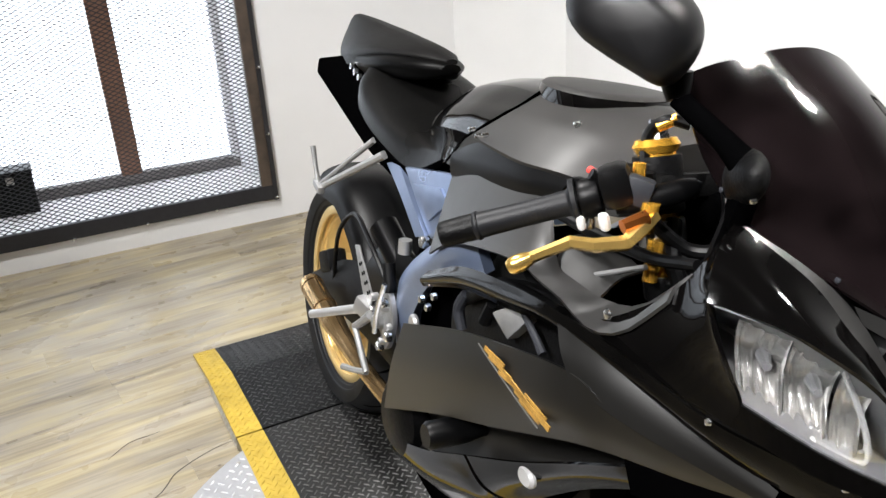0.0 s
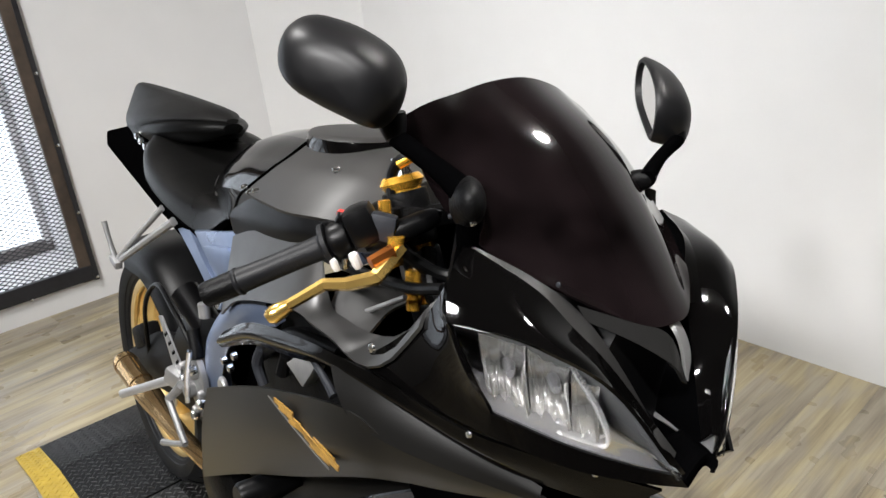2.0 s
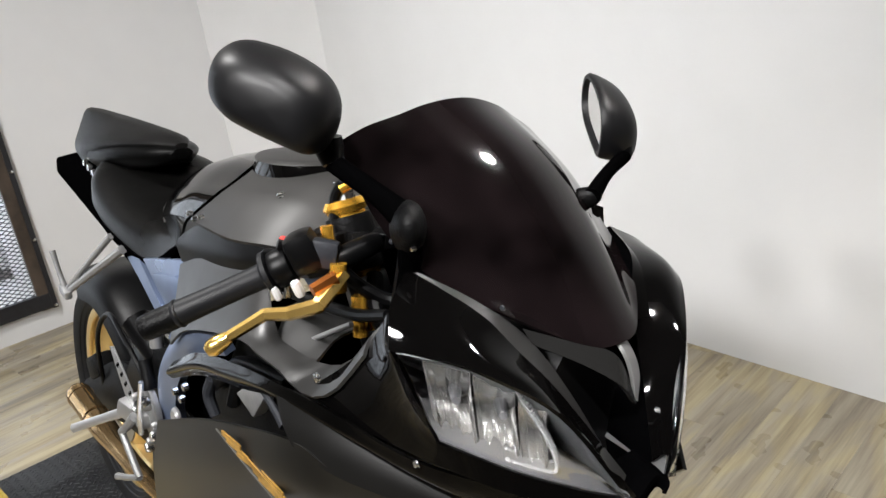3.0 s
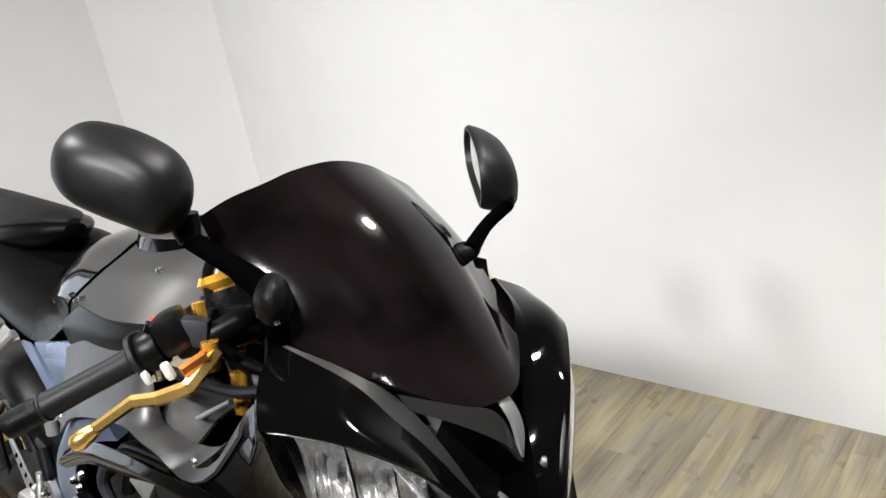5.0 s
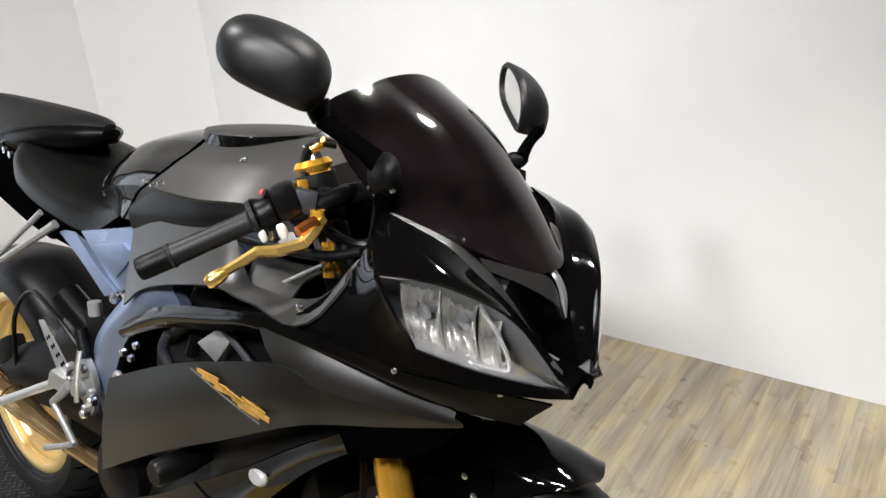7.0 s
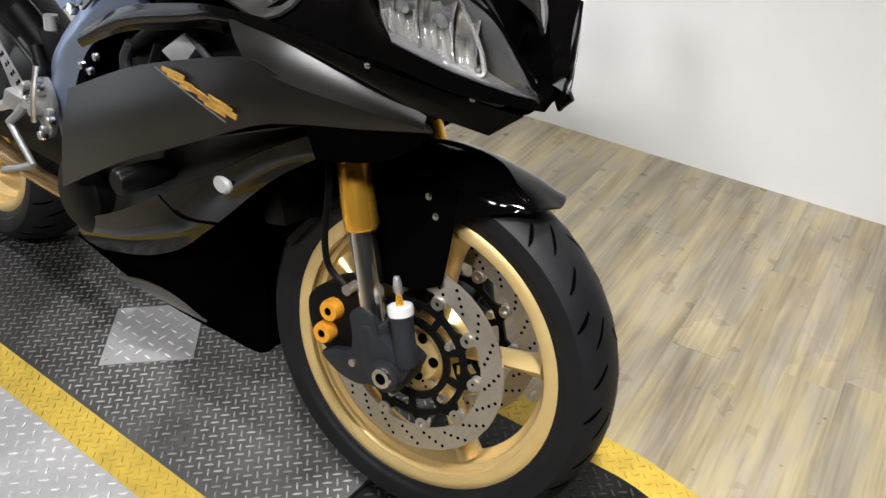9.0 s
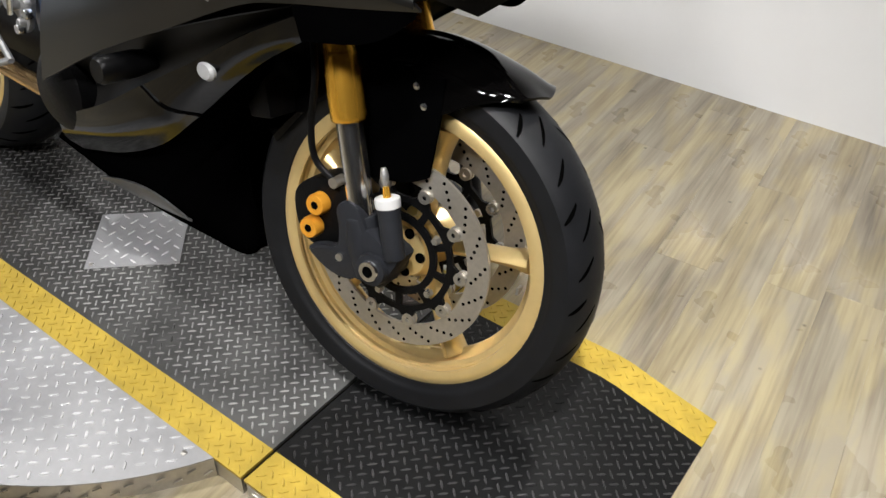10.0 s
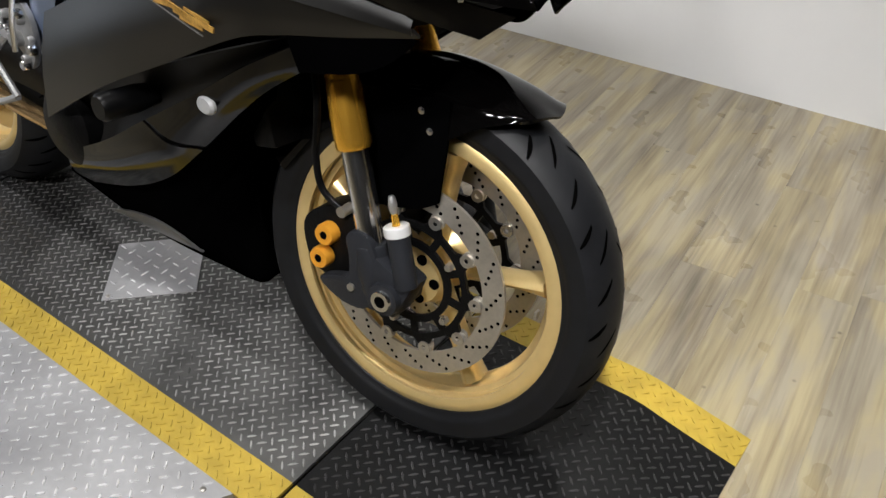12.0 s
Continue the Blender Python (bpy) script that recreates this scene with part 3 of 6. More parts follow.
def platform():
    p = new("turntable_platform")
    p.matrix_world = DECK
    tagged(p, "low motorcycle turntable with black diamond mats and yellow edges", "turntable")
    flat = lambda x: DH
    bend = lambda x: DH if x < 0.255 else DH + (0.006 - DH) * min(1, (x - 0.255) / (XF - 0.255)) ** 0.9
    rear = lambda x: DH if x > SR - 0.33 else DH + (0.006 - DH) * min(1, (SR - 0.33 - x) / (SR - 0.33 - XR))
    ye = 0.069
    gap = 0.004
    mat_part("deck_mat", p, MATGRADED, LUGLIT, "scuffed black diamond-pattern mat", SR + gap, SF - gap, Y0 + ye, Y1 - ye, flat)
    for s in ((Y0, Y0 + ye), (Y1 - ye, Y1)):
        mat_part("yellow_edge", p, YELLOW, YELLOW, "worn yellow diamond-pattern edge", SR + gap, SF - gap, *s, flat)
    mat_part("front_ramp_mat", p, MATBLACK, LUGWORNLIT, "black diamond-pattern ramp mat", SF + gap, XF, Y0 + ye, Y1 - ye, bend)
    mat_part("rear_ramp_mat", p, MATBLACK, LUGWORNLIT, "black diamond-pattern ramp mat", XR, SR - gap, Y0 + ye, Y1 - ye, rear)
    for s in ((Y0, Y0 + ye), (Y1 - ye, Y1)):
        mat_part("yellow_edge", p, YELLOW, YELLOW, "worn yellow diamond-pattern edge", SF + gap, XF, *s, bend)
        mat_part("yellow_edge", p, YELLOW, YELLOW, "worn yellow diamond-pattern edge", XR, SR - gap, *s, rear)
    # bodies under the mats
    def body(x0, x1, f, n=16):
        bm = bmesh.new()
        e = 0.003
        rows = []
        for i in range(n + 1):
            x = x0 + (x1 - x0) * i / n
            h = f(x) - 0.0065
            rows.append([(x, Y0 + e, 0), (x, Y0 + e, max(0.0005, h)), (x, Y1 - e, max(0.0005, h)), (x, Y1 - e, 0)])
        vs = add_grid(bm, rows, closed=True)
        bm.faces.new(vs[0])
        bm.faces.new(vs[-1])
        return bm
    part("front_ramp", body(SF + gap, XF - 0.004, bend), STEEL, p, "steel ramp body", 0)
    part("rear_ramp", body(XR + 0.004, SR - gap, rear), STEEL, p, "steel ramp body", 0)
    part("deck_frame", body(SR + 0.008, SF - 0.008, flat, 2), STEEL, p, "steel deck frame", 0)
    # skirts with punched slots along the ramps
    for x0, x1 in ((SF + 0.01, 0.21), (SR - 0.32, SR - 0.01)):
        bm = box(x1 - x0, 0.003, DH - 0.01, pose((x0 + x1) / 2, Y0 + 0.0005, DH / 2 - 0.004))
        x = x0 + 0.02
        while x < x1 - 0.01:
            for k in (0, 1):
                box(0.016, 0.004, 0.004, pose(x + k * 0.012, Y0 - 0.0012, DH * (0.62 - 0.32 * k), 0, 0, 0), 0.001, bm=bm)
            x += 0.027
        part("side_skirt", bm, STEEL, p, "bent chequer-plate skirt", 0)
    # round aluminium wings either side
    R = 0.648
    for s in (-1, 1):
        ye_ = Y0 if s < 0 else Y1
        a0 = math.asin(abs(ye_ - DY) / R)
        arc = [a0 + (math.pi - 2 * a0) * i / 40 for i in range(41)]
        ring = [(DX + R * math.cos(a), DY + s * R * math.sin(a)) for a in arc]
        bm = bmesh.new()
        hi = [bm.verts.new((x, y, DH - 0.001)) for x, y in ring]
        mid = [bm.verts.new((x, y, DH - 0.004)) for x, y in ring]
        bm.faces.new(hi)
        for i in range(40):
            bm.faces.new((hi[i], hi[i + 1], mid[i + 1], mid[i]))
        wing = part("wing_plate", bm, PLATE, p, "bright aluminium chequer plate", 0)
        bm = lugs(bmesh.new(), DX - R, DX + R, DY - R if s < 0 else Y1, Y0 if s < 0 else DY + R, DH - 0.001, lambda x, y: math.hypot(x - DX, y - DY) < R - 0.014, pitch=0.0240, ln=0.0098, wd=0.0024, h=0.0018)
        tagged(part("plate_relief", bm, PLATELUG, wing, "polished raised bars, paled for their highlights", 0), kind="stuff")
        bm = bmesh.new()
        rows = [[(DX + (R - 0.003) * math.cos(a), DY + s * (R - 0.003) * math.sin(a), 0.0), (DX + (R - 0.003) * math.cos(a), DY + s * (R - 0.003) * math.sin(a), DH - 0.004)] for a in arc]
        add_grid(bm, rows)
        for i, a in enumerate(np.arange(arc[0] + 0.02, arc[-1] - 0.02, 0.037)):
            x, y = DX + R * math.cos(a), DY + s * R * math.sin(a)
            box(0.016, 0.003, 0.0035, pose(x, y, DH * (0.62 if i % 2 else 0.3), 0, 25, math.degrees(math.atan2(s * math.cos(a), -math.sin(a)))), 0.0008, bm=bm)
        part("wing_skirt", bm, STEEL, p, "curved chequer-plate skirt", 0)
        for a in (a0 + 0.07, math.pi - a0 - 0.07):
            part("screw", lathe([(0.001, 0.002), (0.005, 0.0015), (0.0055, 0)], 10, m=pose(DX + (R - 0.025) * math.cos(a), DY + s * (R - 0.03) * math.sin(a), DH - 0.001, 90)), STEEL, p, "", 0)
    # joint lines
    for x in (SF, SR):
        part("joint_strip", box(0.006, Y1 - Y0 - 0.01, 0.02, pose(x, (Y0 + Y1) / 2, DH - 0.018)), ENGINE, p, "", 0)
    return p


platform()

# loose patch of chequer plate lying on the mat
bm = bmesh.new()
s = 0.0955
box(2 * s, 2 * s, 0.003, pose(0, 0, 0.0015), 0.0006, bm=bm)
patch = link("chequer_plate", bm, PLATE, smooth=0, m=ROOM @ pose(-0.742, -0.046, DH + 0.0022, 0, 0, 45))
tagged(part("plate_relief", lugs(bmesh.new(), -s, s, -s, s, 0.003, pitch=0.0290, ln=0.0105, wd=0.0020, h=0.0016), PLATELUG, patch, "polished raised bars, paled for their highlights", 0), kind="stuff")
tagged(patch, "square bright aluminium chequer plate lying on the mat", "metal plate")
for a, b in ((1, 1), (-1, -1)):
    part("screw", lathe([(0.001, 0.002), (0.005, 0.0015), (0.0055, 0)], 10, m=pose(a * (s - 0.012), b * (s - 0.012), 0.003, 90)), STEEL, patch, "", 0)


# ---- the motorcycle, leaning on its stand ----
bike = new("motorcycle")
bike.matrix_world = Matrix.Translation((-0.02, -0.037, 0.052)) @ pose(0, 0, 0, 0, 0, 4) @ pose(0, 0, 0, -8)
tagged(bike, "black and gold sport motorcycle leaning on the turntable platform", "motorcycle")
# the front end is turned left and tilted about its wheel to fit the camera's view
STEER = Matrix.Translation((-0.008, 0.024, 0.302)) @ pose(0, 0, 0, 0, 0, 7.6) @ pose(0, 0, 0, -3.3) @ Matrix.Translation((0, 0, -0.3))
RAKE = Vector((-0.26, 0, 0.966))


def both(name, rails, material, label="", thick=0.004, nu=20, nv=10, parent=None, core=(-0.45, 0, 0.62)):
    return [part(name, sheet(rails, nu, nv, thick, s, core), material, parent or bike, label) for s in (-1, 1)]


def tyre_mesh(r, w, bead, n=72):
    """A round-shouldered tyre about the y axis."""
    half = w / 2
    prof = []
    for i in range(17):
        a = -1.15 + 2.3 * i / 16
        prof.append((r - half * 0.62 * (1 - math.cos(a * 1.12)), half * math.sin(a) / math.sin(1.15)))
    side = [(bead + 0.030, half * 0.97), (bead + 0.0225, half * 0.935), (bead + 0.021, half * 0.905), (bead + 0.012, half * 0.86), (bead + 0.011, half * 0.83), (bead - 0.004, half * 0.72)]
    prof = prof + side + [(q[0], -q[1]) for q in side[::-1]]
    return lathe(prof, n, closed=True)


def tread(wheel, r, w, n):
    """Curved sipes in three lengths, each a dark slot on the tread."""
    half = w / 2
    shared = {}
    for k in range(n):
        for sgn in (1, -1):
            kind = (k % 3, sgn)
            turn = pose(0, 0, 0, 0, -math.degrees(2 * math.pi * k / n + (0 if sgn > 0 else math.pi / n)))
            if kind in shared:
                again(shared[kind], turn, wheel)
                continue
            rows = []
            l0, l1 = ((0.12, 0.56), (0.48, 0.92), (0.30, 0.74))[k % 3]
            for i in range(9):
                u = i / 8
                lat = (l0 + (l1 - l0) * u) * sgn
                th = lat * 1.15
                rr = r - half * 0.62 * (1 - math.cos(th * 1.12)) + 0.0005
                y = half * math.sin(th) / math.sin(1.15)
                a = -0.22 * abs(lat) - 0.04 * math.sin(abs(lat) * 3)
                wd = 0.0046 * (0.35 + 0.65 * math.sin(math.pi * min(1, u * 0.9 + 0.1))) / r
                rows.append([(rr * math.cos(a - wd), y, rr * math.sin(a - wd)), (rr * math.cos(a + wd), y, rr * math.sin(a + wd))])
            bm = bmesh.new()
            add_grid(bm, rows)
            shared[kind] = part("tread_groove", bm, SLOT, wheel, "", 0, turn)


SLOT = mat("tread_groove", (0.0006, 0.0006, 0.0006), 0.95, spec=0.02)


def rim_mesh(bead, w, n=72):
    h = w / 2
    prof = [(bead + 0.006, h), (bead + 0.012, h - 0.003), (bead + 0.010, h - 0.009), (bead - 0.004, h - 0.013), (bead - 0.012, h - 0.03), (bead - 0.024, h - 0.045),
            (bead - 0.024, -h + 0.045), (bead - 0.012, -h + 0.03), (bead - 0.004, -h + 0.013), (bead + 0.010, -h + 0.009), (bead + 0.012, -h + 0.003), (bead + 0.006, -h)]
    ledge = [(0.004, 0.0), (0.010, 0.003), (0.010, 0.008), (0.003, 0.0115), (0.003, 0.015), (0.009, 0.0175), (0.010, 0.024), (0.018, 0.027), (0.020, 0.036), (0.030, 0.046)]
    inner = [(bead - a, b - h) for a, b in ledge] + [(bead - a, h - b) for a, b in ledge[::-1]]
    return lathe(prof + inner, n, closed=True)


def spokes(wheel, count, r0, r1, half0, half1, a0=0.0, split=0.0):
    for k in range(count):
        bm = bmesh.new()
        a = a0 + 2 * math.pi * k / count
        for sp in ((-split, split) if split else (0,)):
            ang = a + sp
            d, t = Vector((math.cos(ang), 0, math.sin(ang))), Vector((-math.sin(ang), 0, math.cos(ang)))
            rows = []
            for i in range(9):
                u = i / 8
                r = r0 + (r1 - r0) * u
                wt = 0.0135 - 0.004 * math.sin(math.pi * u) + 0.010 * max(0, u - 0.75) * 4 * 0.6
                hy = half0 + (half1 - half0) * u
                c = d * r
                rows.append([c + t * (wt * math.cos(q)) + Vector((0, hy * math.sin(q), 0)) for q in np.arange(12) * math.pi / 6])
            vs = add_grid(bm, rows, closed=True)
            bm.faces.new(vs[0])
            bm.faces.new(vs[-1])
        part("spoke", bm, RIMGOLD, wheel)


def disc_ring(ro, ri, t, waves=0, holes=0, n=120):
    """A flat brake ring with small through holes modelled as dark countersinks."""
    bm = bmesh.new()
    rows = []
    for r, y in ((ri, -t / 2), (ri, t / 2), (ro, t / 2), (ro, -t / 2), (ri, -t / 2)):
        rows.append([((r + (0.0015 * math.cos(waves * a) if waves else 0)) * math.cos(a), y, (r + (0.0015 * math.cos(waves * a) if waves else 0)) * math.sin(a)) for a in np.arange(n) * 2 * math.pi / n])
    add_grid(bm, rows, closed=True)
    bmesh.ops.remove_doubles(bm, verts=bm.verts, dist=1e-6)
    return bm


def brake_disc(parent, y, side):
    d = part("brake_disc", disc_ring(0.155, 0.1195, 0.005), DISCMETAL, parent, "drilled steel brake disc", m=pose(0, y, 0))
    # drilled holes
    bm = bmesh.new()
    for k in range(20):
        for j, r in enumerate((0.1275, 0.134, 0.141, 0.1485)):
            a = 2 * math.pi * (k + 0.22 * j) / 20
            for q in (-1, 1):
                lathe([(0.0028, q * 0.0029), (0.0028, q * 0.0024)], 8, bm, m=pose(r * math.cos(a), y, r * math.sin(a)))
    tagged(part("disc_perforation", bm, SLOT, parent, "dark drilled perforation", 0), kind="stuff")
    # carrier with ten arms
    bm = bmesh.new()
    n = 120
    out = [((0.096 + 0.014 * max(0, math.cos(5 * a) ** 2 - 0.45) / 0.55) * math.cos(a), (0.096 + 0.014 * max(0, math.cos(5 * a) ** 2 - 0.45) / 0.55) * math.sin(a)) for a in np.arange(n) * 2 * math.pi / n]
    inn = [(0.0865 * math.cos(a), 0.0865 * math.sin(a)) for a in np.arange(n) * 2 * math.pi / n]
    t = 0.006
    o2 = y + side * 0.002
    rows = [[(x, o2 - t / 2, z) for x, z in inn], [(x, o2 + t / 2, z) for x, z in inn], [(x, o2 + t / 2, z) for x, z in out], [(x, o2 - t / 2, z) for x, z in out], [(x, o2 - t / 2, z) for x, z in inn]]
    add_grid(bm, rows, closed=True)
    ring = [(0.068 * math.cos(a), 0.068 * math.sin(a)) for a in np.arange(n) * 2 * math.pi / n]
    bore = [(0.057 * math.cos(a), 0.057 * math.sin(a)) for a in np.arange(n) * 2 * math.pi / n]
    add_grid(bm, [[(x, o2 + e * t / 2, z) for x, z in q] for q, e in ((bore, -1), (bore, 1), (ring, 1), (ring, -1), (bore, -1))], closed=True)
    for k in range(10):
        a = 36.0 * k + 9
        box(0.024, t * 0.9, 0.0115, pose(0, o2, 0, 0, a) @ pose(0.077, 0, 0), 0.001, bm=bm)
    part("disc_carrier", bm, ENGINE, parent, "black disc carrier", 30)
    for k in range(10):
        a = 2 * math.pi * k / 10
        c = pose(0.1105 * math.cos(a), y, 0.1105 * math.sin(a))
        part("disc_rivet", lathe([(0.0042, -0.0075), (0.0100, -0.0075), (0.0100, 0.0075), (0.0042, 0.0075)], 16, closed=True, m=c), STEEL, parent, "bright floating rivet")
        part("disc_tab", lathe([(0.001, -0.0022), (0.0118, -0.0022), (0.0118, 0.0022), (0.001, 0.0022)], 16, m=pose(0.1125 * math.cos(a), y, 0.1125 * math.sin(a))), DISCMETAL, parent)
    for k in range(5):
        a = 2 * math.pi * (k + 0.5) / 5
        part("disc_bolt", lathe([(0.001, side * 0.010), (0.0055, side * 0.010), (0.007, side * 0.004), (0.007, 0)], 6, m=pose(0.077 * math.cos(a), y, 0.077 * math.sin(a))), STEEL, parent)
    return d


# -- wheels --
def front_wheel():
    m = STEER @ pose(0, 0, 0.3)
    bm = rim_mesh(0.221, 0.098)
    hub = lathe([(0.016, -0.055), (0.042, -0.052), (0.052, -0.03), (0.036, -0.012), (0.036, 0.012), (0.052, 0.03), (0.042, 0.052), (0.016, 0.055)], 36)
    w = part("front_wheel", bm, RIMGOLD, bike, "gold five-spoke cast wheel", 40, m)
    part("hub", hub, RIMGOLD, w, "gold wheel hub")
    spokes(w, 5, 0.035, 0.196, 0.022, 0.026, a0=0.19)
    t = part("tyre", tyre_mesh(0.298, 0.112, 0.222), RUBBER, w, "black sport tyre with curved grooves")
    tread(w, 0.298, 0.112, 39)
    for s in (-1, 1):
        brake_disc(w, s * 0.060, s)
        for k in range(5):
            a = 2 * math.pi * k / 5
            part("hub_hole", lathe([(0.0085, s * 0.0545), (0.0085, s * 0.0500)], 12, m=pose(0.034 * math.cos(a), 0, 0.034 * math.sin(a))), SLOT, w, "", 0)
    part("valve", rod((0.195, -0.01, 0.03), (0.175, -0.02, 0.028), 0.004), STEEL, w)
    part("balance_weight", box(0.004, 0.012, 0.012, pose(0.19, -0.03, 0.0) ), STEEL, w)
    return w


def rear_wheel():
    m = pose(-1.342, 0.008, 0.316)
    bm = rim_mesh(0.217, 0.15)
    hub = lathe([(0.016, -0.075), (0.05, -0.07), (0.055, -0.03), (0.055, 0.03), (0.05, 0.07), (0.016, 0.075)], 36)
    w = part("rear_wheel", bm, RIMGOLD, bike, "gold five-spoke cast rear wheel", 40, m)
    part("hub", hub, RIMGOLD, w, "gold wheel hub")
    spokes(w, 5, 0.035, 0.196, 0.03, 0.034, a0=0.5)
    part("tyre", tyre_mesh(0.315, 0.182, 0.222), RUBBER, w, "wide black rear tyre")
    tread(w, 0.315, 0.182, 36)
    part("brake_disc", disc_ring(0.11, 0.075, 0.005), DISCMETAL, w, "steel rear brake disc", m=pose(0, -0.075, 0))
    part("axle_nut", lathe([(0.001, -0.125), (0.014, -0.125), (0.016, -0.105), (0.016, -0.07)], 6), STEEL, w)
    return w


front_wheel()
rear_wheel()


# -- fork --
def fork(s):
    """One upside-down fork leg; s -1 is the right."""
    up = RAKE
    foot = Vector((-0.028, s * 0.103, 0.300))
    at = lambda d: foot + up * d + Vector((0, -0.043 * max(0.0, (d - 0.30) / 0.42), 0))
    leg = part("fork_leg", tube([at(0.04), at(0.30)], 0.0195, 20, 3), CHROME, bike, "chrome fork stanchion", m=STEER)
    bm = tube([at(0.204), at(0.21), at(0.24), at(0.29), at(0.35), at(0.685)], [0.0235, 0.0255, 0.0255, 0.0235, 0.0205, 0.0205], 28, 40)
    part("fork_tube", bm, GOLD, leg, "gold anodised upper fork tube")
    bm = tube([at(0.066), at(0.06), at(0.02), at(-0.03)], [0.0245, 0.027, 0.029, 0.024], 20, 14)
    box(0.075, 0.052, 0.07, Matrix.Translation(foot + Vector((0.022, 0, 0.012))) @ pose(0, 0, 0, 0, 24), 0.012, bm=bm)
    lathe([(0.001, s * 0.036), (0.024, s * 0.034), (0.027, s * 0.02), (0.027, -s * 0.03)], 24, bm, m=Matrix.Translation((0, s * 0.103, 0.3)))
    part("axle_clamp", bm, CASTGREY, leg, "dark grey cast fork foot")
    bm = lathe([(0.009, s * 0.040), (0.015, s * 0.040), (0.017, s * 0.036), (0.017, s * 0.02), (0.009, s * 0.02)], 24, closed=True, m=Matrix.Translation((0, s * 0.103, 0.3)))
    part("axle_end", bm, CHROME, leg, "bright hollow axle end")
    part("axle_bore", lathe([(0.0092, s * 0.038), (0.0092, s * 0.022)], 16, m=Matrix.Translation((0, s * 0.103, 0.3))), SLOT, leg, "", 0)
    # damping adjuster bottle beside the foot
    p = Vector((0.013, s * 0.118, 0.378))
    part("adjuster_body", tube([p - up * 0.055, p + up * 0.026], 0.0165, 16, 3), CASTGREY, leg)
    part("adjuster_collar", tube([p + up * 0.022, p + up * 0.034, p + up * 0.036], [0.0185, 0.0185, 0.0165], 20, 6), PALE, leg, "silver collar")
    part("adjuster_screw", tube([p + up * 0.036, p + up * 0.052], [0.006, 0.0045], 10, 3), GOLD, leg, "gold adjuster screw")
    part("bleed_nipple", tube([p + up * 0.052, p + up * 0.066, p + up * 0.078], [0.0035, 0.0065, 0.004], 10, 5), ALU, leg)
    part("fork_sleeve", tube([at(0.618), at(0.622), at(0.674), at(0.678)], [0.0235, 0.027, 0.027, 0.0235], 24, 14), ENGINE, leg, "black clamp ring on the fork tube")
    part("bar_band", tube([at(0.566), at(0.569), at(0.606), at(0.609)], [0.0225, 0.0255, 0.0255, 0.0225], 24, 14), CASTALU, leg, "bare aluminium clamp band")
    part("fork_ring", tube([at(0.520), at(0.523), at(0.545), at(0.548)], [0.0215, 0.0245, 0.0245, 0.0215], 24, 12), ENGINE, leg, "black ring on the fork tube")
    # fork top cap
    part("fork_cap", tube([at(0.682), at(0.685), at(0.694), at(0.697)], [0.022, 0.0262, 0.0262, 0.022], 20, 3), GOLD, leg, "gold fork cap")
    part("cap_nut", tube([at(0.697), at(0.708)], [0.015, 0.013], 6, 3), CHROME, leg, "bright cap nut")
    part("rebound_screw", tube([at(0.708), at(0.718)], 0.006, 10, 3), CHROME, leg)
    return leg


fork(-1)
fork(1)
up = RAKE
bm = box(0.06, 0.26, 0.028, Matrix.Translation(Vector((-0.030, -0.036, 0.3)) + up * 0.645) @ pose(0, 0, 0, 0, -15), 0.008)
part("top_yoke", bm, ENGINE, bike, "black top yoke", m=STEER)
bm = box(0.07, 0.27, 0.04, Matrix.Translation(Vector((-0.030, -0.016, 0.3)) + up * 0.46) @ pose(0, 0, 0, 0, -15), 0.01)
part("bottom_yoke", bm, ENGINE, bike, "black bottom yoke", m=STEER)


def caliper(s):
    bm = prism(smooth_loop([(-0.165, 0.36), (-0.13, 0.395), (-0.085, 0.40), (-0.06, 0.36), (-0.07, 0.31), (-0.11, 0.285), (-0.15, 0.30)], 30), 0.056, pose(0, s * 0.082, 0), 0.006)
    c = part("brake_caliper", bm, ENGINE, bike, "black radial front brake caliper", m=STEER)
    for x, z in ((-0.111, 0.362), (-0.120, 0.321)):
        part("caliper_cap", lathe([(0.006, s * 0.004), (0.0065, s * 0.014), (0.015, s * 0.014), (0.017, s * 0.009), (0.017, -s * 0.004)], 24, m=pose(x, s * 0.116, z)), CAPORANGE, c, "orange anodised caliper cap")
        part("cap_socket", lathe([(0.0062, s * 0.0145), (0.0062, s * 0.0135)], 6, m=pose(x, s * 0.116, z)), SLOT, c, "", 0)
    bm = prism(smooth_loop([(-0.060, 0.385), (-0.035, 0.38), (-0.015, 0.33), (-0.03, 0.27), (-0.075, 0.262), (-0.12, 0.285), (-0.10, 0.30), (-0.07, 0.31), (-0.068, 0.34), (-0.075, 0.37)], 40), 0.03, pose(0, s * 0.112, 0), 0.005)
    part("caliper_bracket", bm, CASTGREY, c, "dark grey caliper bracket")
    part("banjo_bolt", rod((-0.085, s * 0.10, 0.405), (-0.085, s * 0.125, 0.405), 0.008), STEEL, c)
    part("brake_hose", tube([(-0.085, s * 0.118, 0.405), (-0.12, s * 0.122, 0.43), (-0.13, s * 0.125, 0.48), (-0.125, s * 0.13, 0.56), (-0.15, s * 0.12, 0.66)], 0.0052, 10, 24), PLASTIC, c, "black brake hose")
    part("bracket_bolt", rod((-0.06, s * 0.115, 0.295), (-0.06, s * 0.131, 0.295), 0.006), STEEL, c)
    return c


caliper(-1)
caliper(1)

